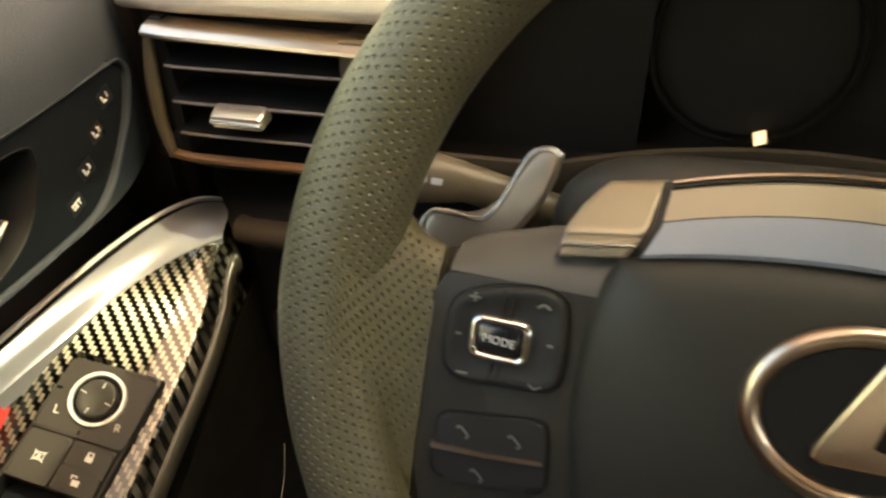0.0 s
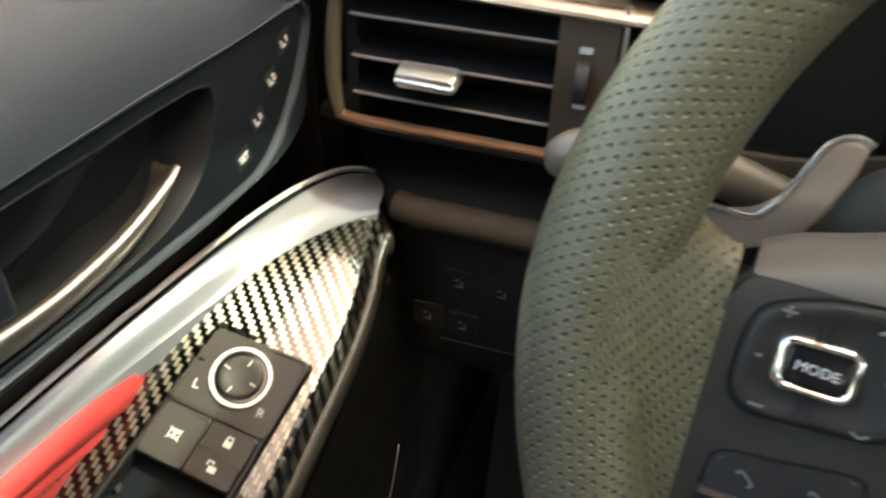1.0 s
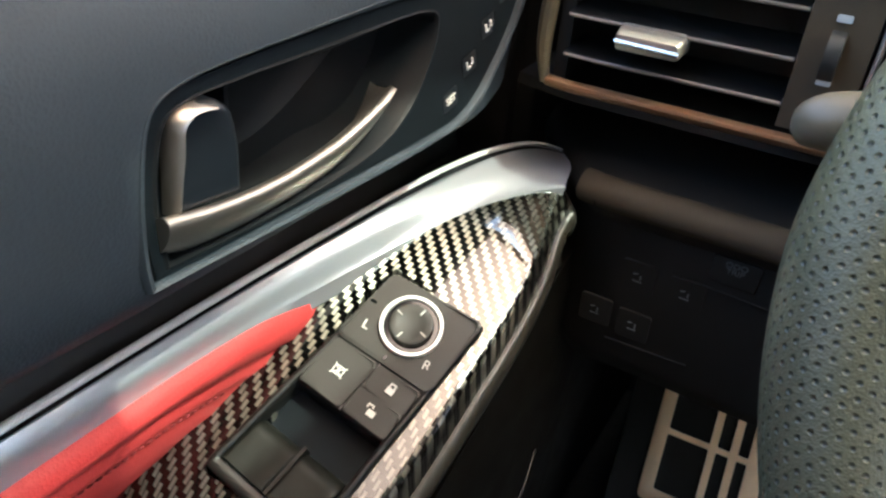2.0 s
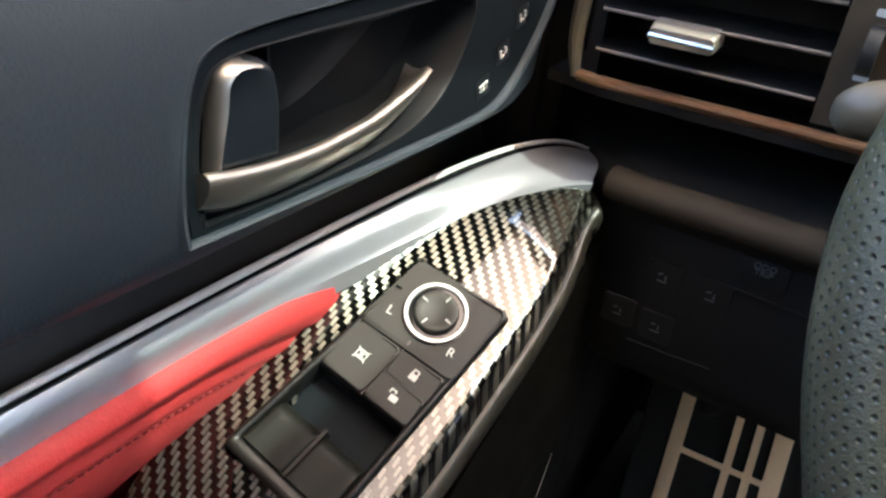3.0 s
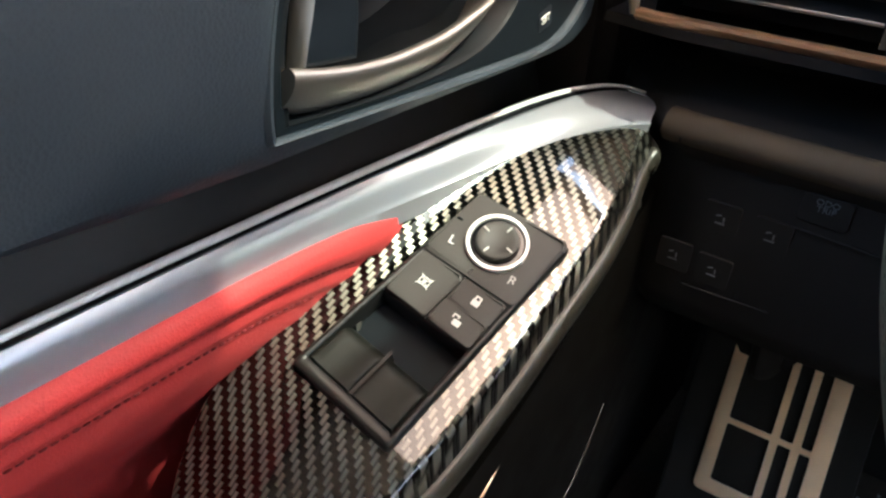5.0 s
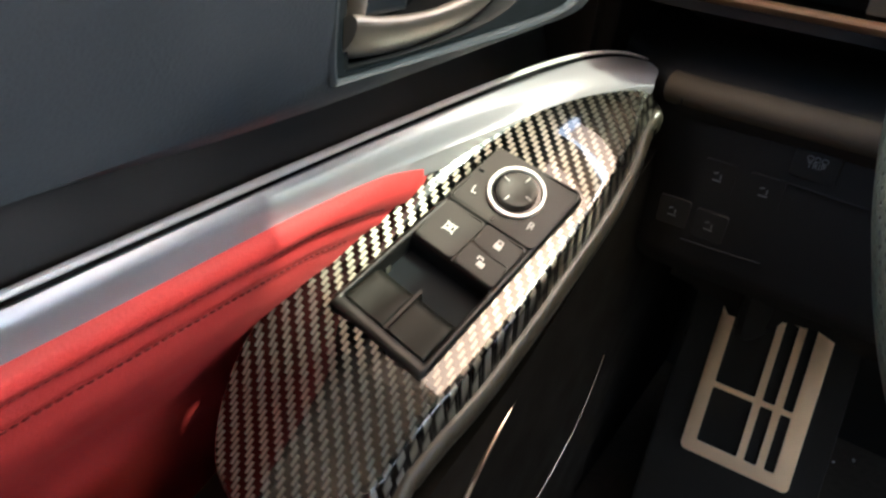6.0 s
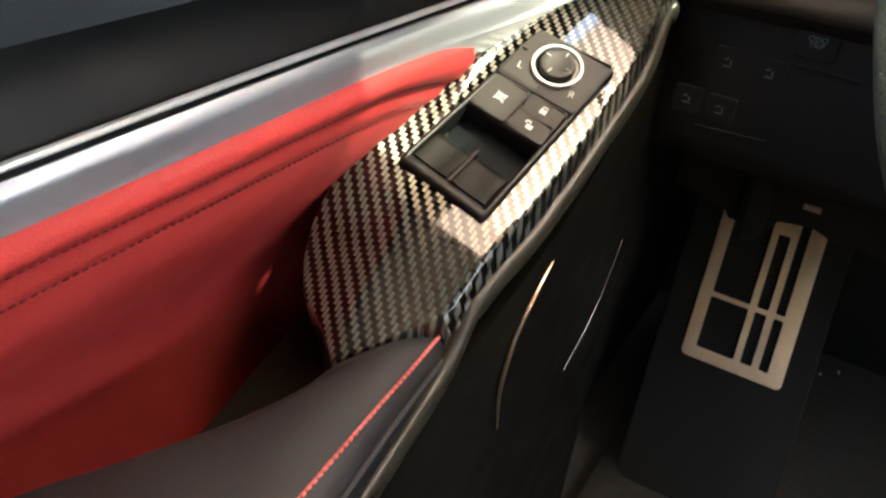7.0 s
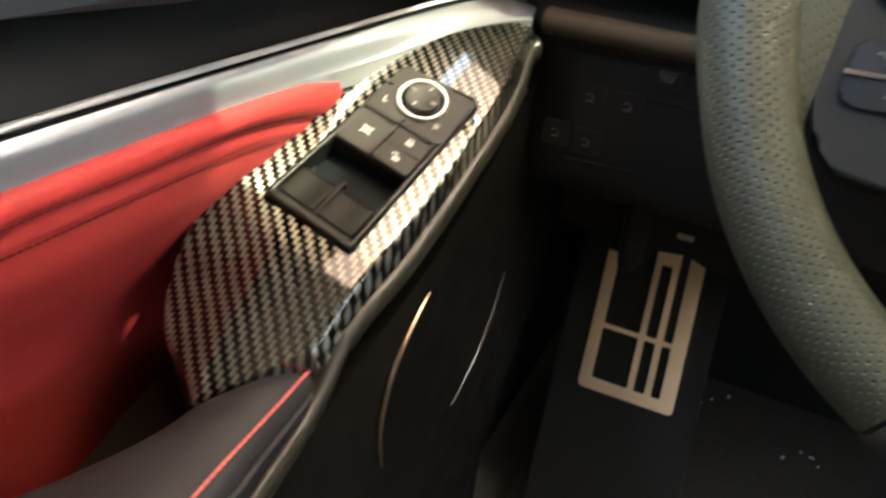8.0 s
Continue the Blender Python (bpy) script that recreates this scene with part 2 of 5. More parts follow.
def part(name, bm, mat, parent, label="", angle=35):
    return finish(name, bm, mat, parent, label, angle)


def thing(name, place, label, category, group="", kind=""):
    e = new(name)
    e.empty_display_size = 0.02
    e.location = place
    return tagged(e, label, category, group, kind)


def loft(rows, closed=False, caps=False):
    """A skin over rows of points; its UV map is in metres along and across."""
    bm = bmesh.new()
    uvl = bm.loops.layers.uv.new("UVMap")
    rows = [[Vector(p) for p in r] for r in rows]
    k = len(rows[0])
    vs = [[bm.verts.new(p) for p in r] for r in rows]
    along = [0.0]
    for a, b in zip(rows, rows[1:]):
        along.append(along[-1] + sum((q - p).length for p, q in zip(a, b)) / k)
    across = [0.0]
    mid = rows[len(rows) // 2]
    for j in range(k):
        across.append(across[-1] + (mid[(j + 1) % k] - mid[j]).length)
    for i in range(len(rows) - 1):
        for j in range(k if closed else k - 1):
            j2 = (j + 1) % k
            ring = (vs[i][j], vs[i][j2], vs[i + 1][j2], vs[i + 1][j])
            if len({tuple(round(c, 7) for c in v.co) for v in ring}) < 3:
                continue
            f = bm.faces.new(ring)
            for lp, uv in zip(f.loops, ((along[i], across[j]), (along[i], across[j + 1]), (along[i + 1], across[j + 1]), (along[i + 1], across[j]))):
                lp[uvl].uv = uv
    if caps:
        bm.faces.new(vs[0])
        bm.faces.new(list(reversed(vs[-1])))
    return bm


def spline(points, n):
    """n points evenly spaced in parameter on a Catmull-Rom curve through points."""
    p = [np.array(q, float) for q in points]
    p = [2 * p[0] - p[1]] + p + [2 * p[-1] - p[-2]]
    out = []
    for i in range(n):
        s = i / (n - 1) * (len(p) - 3)
        k = min(int(s), len(p) - 4)
        f = s - k
        a, b, c, d = p[k:k + 4]
        out.append(tuple(0.5 * (2 * b + (c - a) * f + (2 * a - 5 * b + 4 * c - d) * f * f + (3 * b - a - 3 * c + d) * f ** 3)))
    return out


def tube(points, radius, n=8, squash=1.0):
    """A round bar along points; radius is a number or one per point."""
    pts = [Vector(p) for p in points]
    rows = []
    side = None
    for i, p in enumerate(pts):
        d = (pts[min(i + 1, len(pts) - 1)] - pts[max(i - 1, 0)]).normalized()
        if side is None:
            side = d.orthogonal().normalized()
        side = (side - d * side.dot(d)).normalized()
        up = d.cross(side)
        r = radius if isinstance(radius, (int, float)) else radius[i]
        rows.append([p + side * math.cos(2 * math.pi * k / n) * r + up * math.sin(2 * math.pi * k / n) * r * squash for k in range(n)])
    return loft(rows, closed=True, caps=True)


def frame_of(origin, u, v):
    """A matrix with local x along u, y along v (made square to u), z out of the face."""
    u, v = Vector(u).normalized(), Vector(v)
    v = (v - u * v.dot(u)).normalized()
    w = u.cross(v)
    m = Matrix((u, v, w)).transposed().to_4x4()
    m.translation = Vector(origin)
    return m


def slab(outline, z0, z1, m=Matrix(), bevel=0.0, segments=2, top=1.0):
    """A plate with the given outline in local x and y, from z0 to z1, its upper edge rounded."""
    bm = bmesh.new()
    cx = sum(p[0] for p in outline) / len(outline)
    cy = sum(p[1] for p in outline) / len(outline)
    lo = [bm.verts.new((x, y, z0)) for x, y in outline]
    hi = [bm.verts.new((cx + (x - cx) * top, cy + (y - cy) * top, z1)) for x, y in outline]
    cap = bm.faces.new(hi)
    bm.faces.new(list(reversed(lo)))
    n = len(outline)
    for i in range(n):
        bm.faces.new((lo[i], lo[(i + 1) % n], hi[(i + 1) % n], hi[i]))
    if bevel:
        bmesh.ops.bevel(bm, geom=list(cap.edges), offset=bevel, segments=segments, affect="EDGES", profile=0.6)
    bmesh.ops.transform(bm, matrix=m, verts=bm.verts)
    return bm


def rounded(x0, y0, x1, y1, r, n=4):
    """A rectangle with round corners."""
    out = []
    for cx, cy, a in ((x1 - r, y1 - r, 0), (x0 + r, y1 - r, 90), (x0 + r, y0 + r, 180), (x1 - r, y0 + r, 270)):
        out += [(cx + r * math.cos(radians(a + 90 * k / n)), cy + r * math.sin(radians(a + 90 * k / n))) for k in range(n + 1)]
    return out


def ring_bm(m, r_out, r_in, z0, z1, n=48, ry=1.0):
    """A flat ring with a rounded crown."""
    rows = []
    for i in range(n + 1):
        a = 2 * math.pi * i / n
        c, s = math.cos(a), math.sin(a) * ry
        mid, h = (r_out + r_in) / 2, (r_out - r_in) / 2
        rows.append([m @ Vector((c * r, s * r, z)) for r, z in ((r_out, z0), (r_out, z1 - h * 0.5), (mid + h * 0.6, z1), (mid - h * 0.6, z1), (r_in, z1 - h * 0.5), (r_in, z0))])
    bm = loft(rows)
    bmesh.ops.remove_doubles(bm, verts=bm.verts, dist=1e-6)
    return bm


def disc(m, r, z0, z1, n=40, bevel=0.0):
    return slab([(r * math.cos(2 * math.pi * k / n), r * math.sin(2 * math.pi * k / n)) for k in range(n)], z0, z1, m, bevel)


def bar(m, x0, y0, x1, y1, w, z0, z1):
    """A thin straight bar from one local point to another."""
    d = Vector((x1 - x0, y1 - y0))
    d.normalize()
    px, py = -d.y * w / 2, d.x * w / 2
    return slab([(x0 + px, y0 + py), (x0 - px, y0 - py), (x1 - px, y1 - py), (x1 + px, y1 + py)], z0, z1, m)


def join(*bms):
    """Several shapes of one part in one bmesh."""
    out = bmesh.new()
    for b in bms:
        me = bpy.data.meshes.new("tmp")
        b.to_mesh(me)
        b.free()
        out.from_mesh(me)
        bpy.data.meshes.remove(me)
    return out


def text(name, words, size, m, mat, parent, label="", depth=0.0003):
    """Printed letters as a thin mesh, centred on the matrix."""
    c = bpy.data.curves.new("letters", "FONT")
    c.body, c.size, c.extrude, c.align_x, c.align_y = words, size, depth, "CENTER", "CENTER"
    c.space_line = 0.8
    tmp = new("letters", c)
    bpy.context.view_layer.update()
    me = bpy.data.meshes.new_from_object(tmp.evaluated_get(bpy.context.evaluated_depsgraph_get()))
    bpy.data.objects.remove(tmp)
    bpy.data.curves.remove(c)
    me.transform(m)
    me.materials.clear()
    me.materials.append(mat)
    me.name = name
    ob = new(name, me)
    attach(ob, parent)
    if label:
        ob["label"] = label
    return ob


def carve(ob, cutter_bm):
    """Cut a shape out of a mesh object for good."""
    cut = finish("cutter", cutter_bm, BLACK)
    mod = ob.modifiers.new("cut", "BOOLEAN")
    mod.object, mod.operation, mod.solver = cut, "DIFFERENCE", "EXACT"
    bpy.context.view_layer.update()
    me = bpy.data.meshes.new_from_object(ob.evaluated_get(bpy.context.evaluated_depsgraph_get()))
    ob.modifiers.clear()
    ob.data = me
    for p in me.polygons:
        p.use_smooth = True
    me.set_sharp_from_angle(angle=radians(35))
    bpy.data.objects.remove(cut)


def extruded(section, ys, closed=True, shape=None):
    """A section in x and z swept along y; shape(x, z, y) may move each point."""
    f = shape or (lambda x, z, y: (x, y, z))
    return loft([[f(x, z, y) for x, z in section] for y in ys], closed=closed, caps=closed)


def span(a, b, n):
    return [a + (b - a) * i / (n - 1) for i in range(n)]


# ---- the closed cabin, outside the view ----
def box_bm(x0, y0, z0, x1, y1, z1, bevel=0.0):
    bm = slab([(x0, y0), (x1, y0), (x1, y1), (x0, y1)], z0, z1)
    if bevel:
        bmesh.ops.bevel(bm, geom=list(bm.edges), offset=bevel, segments=2, affect="EDGES")
    return bm


tagged(finish("ground", box_bm(-400, -400, -0.36, 400, 400, -0.30), PAVING), "pale sunlit concrete ground outside the car", "ground", kind="structure")
tagged(finish("floor", box_bm(-0.40, -1.25, -0.05, 1.30, 0.98, 0.0), CARPET), "black carpeted footwell floor of the car", "floor", kind="structure")


def roof_shape(x, z, y):
    """The roof comes down towards the windscreen."""
    return (x, y, z - 0.75 * max(0.0, y - 0.15) ** 2 - 0.03 * max(0.0, y - 0.15))


ROOF_SECTION = [(-0.19, 1.100), (-0.10, 1.135), (0.45, 1.16), (1.00, 1.135), (1.09, 1.10), (1.10, 1.15), (0.45, 1.20), (-0.20, 1.15)]
EDGE_SECTION = [(-0.192, 1.094), (-0.215, 1.088), (-0.255, 1.078), (-0.285, 1.082), (-0.290, 1.12), (-0.20, 1.14)]
ROOF_Y = span(-0.17, 0.15, 3) + span(0.20, 0.42, 7)
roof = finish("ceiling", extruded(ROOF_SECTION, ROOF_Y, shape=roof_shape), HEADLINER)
# unseen rear roof, made black so that the carbon's rear face mirrors dark
tagged(finish("ceiling", extruded(ROOF_SECTION, [-1.25, -0.7, -0.172], shape=roof_shape), MATT), "unseen rear half of the headliner, black to darken reflections", "ceiling", kind="structure")
for side in (1, -1):
    tagged(finish("ceiling_edge", extruded([(0.45 + side * (q - 0.45), z) for q, z in EDGE_SECTION], [-1.25] + ROOF_Y, shape=roof_shape), BLACK), "black trim along the roof edge over the door", "ceiling", kind="structure")
# unseen opening, added so that the carbon mirrors a bright pinkish strip
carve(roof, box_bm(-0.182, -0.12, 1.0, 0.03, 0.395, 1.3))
# unseen slot, sized to let sun onto the strip and panel only
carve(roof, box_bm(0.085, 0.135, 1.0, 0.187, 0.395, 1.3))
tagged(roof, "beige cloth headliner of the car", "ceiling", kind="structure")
ROOF_PANE = [(x, 1.128 + 0.006 * (1 - ((x + 0.075) / 0.115) ** 2)) for x in span(-0.187, 0.036, 7)]
tagged(finish("roof_pane", extruded(ROOF_PANE + [(x, z + 0.004) for x, z in reversed(ROOF_PANE)], span(-0.13, 0.15, 4) + span(0.20, 0.405, 6), shape=roof_shape), TINT), "unseen pinkish-brown glass panel added for the carbon's reflection", "glass", kind="structure")
ROOF_PANE = [(x, 1.135 + 0.05 * (x + 0.10)) for x in span(0.080, 0.192, 5)]
tagged(finish("roof_pane", extruded(ROOF_PANE + [(x, z + 0.004) for x, z in reversed(ROOF_PANE)], [0.13, 0.15] + span(0.20, 0.405, 6), shape=roof_shape), CLEAR), "unseen narrow clear pane added to let the sun onto the door", "glass", kind="structure")
SCREEN = [(0.424, 1.020), (0.50, 0.985), (0.58, 0.945), (0.66, 0.905)]
# unseen band of glass, added to tint the sky that the carbon mirrors
tagged(finish("windscreen_band", loft([[(x, y, z + 0.03 * (1 - ((x - 0.45) / 0.66) ** 2)) for y, z in SCREEN] + [(x, y + 0.002, z + 0.004 + 0.03 * (1 - ((x - 0.45) / 0.66) ** 2)) for y, z in reversed(SCREEN)] for x in span(-0.205, 1.10, 11)], closed=True, caps=True), TINT), "unseen tinted glass band added to warm the carbon's reflection", "glass", kind="structure")
tagged(finish("wall_back", box_bm(-0.40, -1.30, -0.05, 1.30, -1.25, 1.06), REAR), "tan upholstered rear wall under the back window", "wall", kind="structure")
# unseen wall, raised to keep side light off the lower red leather
tagged(finish("wall_right", box_bm(1.26, -1.25, -0.05, 1.32, 0.98, 0.94), REAR), "plain unseen wall on the passenger side, raised to block light", "wall", kind="structure")
tagged(finish("wall_front", box_bm(-0.40, 0.895, 0.0, 1.30, 0.98, 0.80), BLACK), "black bulkhead behind the dashboard", "wall", kind="structure")
for x, xt in ((-0.385, -0.27), (1.285, 1.17)):
    tagged(finish("pillar", tube([(x, 0.98, 0.74), ((x + xt) / 2, 0.72, 0.95), (xt, 0.413, 1.115)], 0.045, 10), BLACK), "padded black windscreen pillar", "pillar", "windscreen pillars", "structure")
    tagged(finish("pillar", tube([(x, -0.62, 0.70), (xt, -0.66, 1.12)], 0.07, 10), BLACK), "black trimmed door pillar", "pillar", "door pillars", "structure")

tagged(finish("wall_left", box_bm(-0.44, -1.25, -0.05, -0.395, 0.98, 0.74), BLACK), "black outer skin of the car's driver side", "wall", kind="structure")
tagged(finish("wall_rear_quarter", box_bm(-0.40, -1.25, 0.735, -0.30, -0.66, 1.12), BLACK), "black trimmed rear quarter behind the door", "wall", kind="structure")
tagged(finish("kick_panel", box_bm(-0.395, 0.390, 0.0, -0.243, 0.93, 0.735, 0.01), MATT), "black trim panel between the door and the dashboard", "wall", kind="structure")
for x0, y0, x1, y1 in ((-12.0, -9.4, 9.4, -9.0),):
    tagged(finish("wall_outside", box_bm(x0, y0, -0.3, x1, y1, 5.0), PAVING), "plain pale wall far outside the car", "wall", kind="structure")

# unseen walls, added to tint and block light reaching the cabin
tagged(finish("wall_outside", box_bm(-4.3, -9.0, -0.3, -4.0, 9.0, 2.5), WALL_GREEN), "unseen pale green wall added to tint light from the left", "wall", kind="structure")
tagged(finish("wall_outside", box_bm(3.0, -9.0, -0.3, 3.3, 2.5, 0.9), DARK_WALL), "unseen dark wall added to cut light from the right", "wall", kind="structure")
tagged(finish("wall_outside", box_bm(-6.0, 4.0, -0.3, 1.0, 4.4, 8.0), PINK_WALL), "unseen pinkish grey wall added to shape light from ahead", "wall", kind="structure")

# ---- the driver's door ----
door = thing("car_door", (-0.27, 0.0, 0.0), "black car door with red leather, silver strip and carbon panel", "car door")

SKIN_SECTION = [(-0.300, 0.606), (-0.242, 0.607), (-0.233, 0.609), (-0.2295, 0.615), (-0.2275, 0.635), (-0.2270, 0.660), (-0.2274, 0.680), (-0.2290, 0.694), (-0.2335, 0.708),
                (-0.244, 0.721), (-0.262, 0.733), (-0.290, 0.743), (-0.330, 0.750), (-0.385, 0.751), (-0.390, 0.700), (-0.330, 0.610)]


def skin_shape(x, z, y):
    """The upper door skin, drawn in and down a little at its front end and thicker to the rear."""
    f = max(0.0, (y - 0.30) / 0.07)
    z -= 0.012 * min(1.0, max(0.0, (z - 0.664) / 0.03)) * min(1.0, max(0.0, (0.28 - y) / 0.08))
    return (x - 0.018 * f * f, y, z + (0.006 if y < 0.12 and z < 0.612 else 0.0) * min(1, (0.12 - y) / 0.1))


upper = part("upper_panel", extruded(SKIN_SECTION, span(-0.62, 0.26, 23) + span(0.275, 0.372, 8), shape=skin_shape), SKIN, door, "blue-black grained upper door skin")

# opening for the pull and the memory buttons, in y and z
RECESS = [(0.1405, 0.6175), (0.1400, 0.6260), (0.1415, 0.6420), (0.1455, 0.6590), (0.1510, 0.6655), (0.1620, 0.6685), (0.1800, 0.6700), (0.2230, 0.6720), (0.2820, 0.6740),
          (0.3290, 0.6768), (0.3385, 0.6765), (0.3425, 0.6725), (0.3430, 0.6660), (0.3350, 0.6500), (0.3240, 0.6370), (0.3110, 0.6245), (0.2990, 0.6180), (0.2840, 0.6155),
          (0.2500, 0.6150), (0.1980, 0.6160)]
RECESS = spline(RECESS + RECESS[:1], 81)[:-1]
YZ = Matrix(((0, 0, 1, 0), (1, 0, 0, 0), (0, 1, 0, 0), (0, 0, 0, 1)))      # local x, y, z to the world's y, z, x


def grown(outline, d):
    cx = sum(p[0] for p in outline) / len(outline)
    cy = sum(p[1] for p in outline) / len(outline)
    out = []
    for x, y in outline:
        k = math.hypot(x - cx, y - cy)
        out.append((x + (x - cx) / k * d, y + (y - cy) / k * d))
    return out


carve(upper, slab(RECESS, -0.262, -0.20, YZ))
bevel_rows = [[YZ @ Vector((p[0], p[1], z)) for p in grown(RECESS, d)] for d, z in ((0.0022, -0.2285), (0.0012, -0.2268), (-0.0003, -0.2274), (-0.0012, -0.2300), (-0.0016, -0.2400))]
part("recess_rim", loft(bevel_rows, closed=True), SKIN, door, "thin rounded rim of the handle recess")
# the black slot under the skin
part("gap_panel", extruded([(-0.2650, 0.5700), (-0.2670, 0.5780), (-0.272, 0.590), (-0.284, 0.606), (-0.296, 0.612), (-0.310, 0.600), (-0.300, 0.560)], span(-0.62, 0.36, 20)), BLACK, door, "satin black strip above the silver trim")

# handle set in the recess
handle = thing("door_handle", (-0.245, 0.20, 0.617), "black inner door release with satin silver pull in dark recess", "door handle")
FACE = [(0.1425, 0.6180), (0.1420, 0.6420), (0.1475, 0.6600), (0.1620, 0.6670), (0.2230, 0.6705), (0.2820, 0.6725), (0.3280, 0.6755), (0.3400, 0.6730), (0.3400, 0.6660), (0.3320, 0.6500),
        (0.3210, 0.6370), (0.3090, 0.6260), (0.2970, 0.6195), (0.2830, 0.6172), (0.2500, 0.6168), (0.1980, 0.6175)]
FACE = spline(FACE + FACE[:1], 65)[:-1]
back = part("recess_plate", slab(FACE, -0.262, -0.2292, YZ, 0.001), PLATE, handle, "blue-black recess plate")
POCKET = [(0.1460, 0.6200), (0.1455, 0.6400), (0.1500, 0.6570), (0.1580, 0.6625), (0.1780, 0.6640), (0.2160, 0.6650), (0.2560, 0.6660), (0.2720, 0.6640), (0.2745, 0.6580), (0.2720, 0.6500), (0.2650, 0.6390),
          (0.2560, 0.6300), (0.2400, 0.6225), (0.2150, 0.6190), (0.1800, 0.6185)]
POCKET = spline(POCKET + POCKET[:1], 65)[:-1]
carve(back, slab(POCKET, -0.255, -0.20, YZ))
pocket_rows = [[YZ @ Vector((p[0], p[1], z)) for p in grown(POCKET, d)] for d, z in ((0.0003, -0.2292), (-0.0008, -0.2288), (-0.0020, -0.2300), (-0.0040, -0.2420), (-0.0120, -0.2535))]
part("pocket_lip", loft(pocket_rows, closed=True), POCKET_BLACK, handle, "rounded black lip of the pocket")
# scooped floor of the pocket: a flat back wall and a dished front one meeting in a soft curved crease
sh = []
for d in span(-0.060, -0.012, 7) + span(-0.010, 0.006, 17) + span(0.010, 0.060, 6):
    row = []
    for k in range(25):
        z = 0.616 + 0.052 * k / 24
        f = (z - 0.6350) / 0.024
        y = 0.1890 + (0.047 * f ** 0.8 if f > 0 else 0.03 * f)
        swell = 1.0 / (1.0 + math.exp(-(z - 0.6345) / 0.0030))
        x = -0.2500 + swell * (0.0060 * math.exp(d / 0.014) if d < 0 else 0.0060 * math.exp(-(d / 0.0020) ** 2))
        row.append((x, y + d, z))
    sh.append(row)
part("hollow", loft(sh), POCKET_BLACK, handle, "scooped black hollow behind the pull", 70)
# satin pull: a thin curved blade from the square rear foot up to a fine tip
top = spline([(0.1452, 0.6368), (0.1573, 0.6344), (0.1714, 0.6327), (0.1860, 0.6320), (0.1990, 0.6324), (0.2169, 0.6340), (0.2352, 0.6380), (0.2440, 0.6400), (0.2500, 0.6415)], 29)
low = spline([(0.1448, 0.6236), (0.1543, 0.6206), (0.1710, 0.6190), (0.1860, 0.6188), (0.2020, 0.6190), (0.2178, 0.6204), (0.2332, 0.6258), (0.2440, 0.6330), (0.2508, 0.6396)], 29)
rows = []
for i, (a, c) in enumerate(zip(top, low)):
    f = i / 28
    x = -0.2245 - 0.006 * f * f
    rows.append([(x - 0.0070, a[0], a[1] - 0.0034), (x - 0.0036, a[0], a[1] - 0.0006), (x - 0.0018, a[0], a[1] + 0.0002), (x - 0.0004, a[0], a[1] - 0.0002), (x + 0.0004, a[0], a[1] - 0.0012)] +
                [(x + 0.0005 - 0.0075 * s ** 1.5 + 0.0012 * math.sin(math.pi * s), a[0] + (c[0] - a[0]) * s, a[1] + (c[1] - a[1]) * s) for s in (0.2, 0.3, 0.42, 0.54, 0.66, 0.78, 0.9)] +
                [(x - 0.0085, c[0], c[1]), (x - 0.0120, c[0], c[1] + 0.0010)])
pull = part("pull", loft(rows, closed=True, caps=True), PULL, handle, "satin grey metal curved pull", 60)
LEVER = [(0.1490, 0.6340), (0.1505, 0.6440), (0.1518, 0.6540), (0.1532, 0.6596), (0.1570, 0.6622), (0.1620, 0.6622), (0.1672, 0.6609), (0.1707, 0.6576), (0.1720, 0.6491), (0.1718, 0.6400), (0.1714, 0.6340)]
LEVER = spline(LEVER, 41)
lc = (0.1625, 0.6450)
lever_rows = [[YZ @ Vector((lc[0] + (p[0] - lc[0]) * k, lc[1] + (p[1] - lc[1]) * k, x + 0.10 * (p[0] - lc[0]))) for p in LEVER] for k, x in ((1.0, -0.250), (1.0, -0.2305), (0.985, -0.2288), (0.95, -0.2276), (0.90, -0.2270), (0.80, -0.2268), (0.6, -0.2272))]
lever = part("release_lever", loft(lever_rows, closed=True, caps=True), LEVER_BLACK, handle, "black release paddle", 70)
edge_rows = []
for i, (y, z) in enumerate(spline([(0.1494, 0.6350), (0.1509, 0.6450), (0.1522, 0.6540), (0.1537, 0.6590), (0.1572, 0.6614), (0.1620, 0.6615), (0.1664, 0.6603)], 25)):
    w = (0.0024 if i < 14 else 0.0024 - 0.0014 * (i - 14) / 10) * min(1.0, 0.7 + i / 20)
    dy, dz = lc[0] - y, lc[1] + 0.006 - z
    dl = math.hypot(dy, dz)
    dy, dz = dy / dl, dz / dl
    edge_rows.append([(-0.2315, y - dy * 0.0006, z - dz * 0.0006), (-0.2290, y - dy * 0.0005, z - dz * 0.0005), (-0.2272, y + dy * w * 0.25, z + dz * w * 0.25), (-0.2260, y + dy * w * 0.6, z + dz * w * 0.6), (-0.2256, y + dy * w, z + dz * w), (-0.2275, y + dy * w * 1.1, z + dz * w * 1.1)])
part("lever_edge", loft(edge_rows), PULL, lever, "bright metal edge", 70)
part("lever_slot", slab([(0.1732, 0.634), (0.1736, 0.664), (0.1748, 0.664), (0.1744, 0.634)], -0.252, -0.2320, YZ), GLOSS, handle, "dark slot beside the paddle")

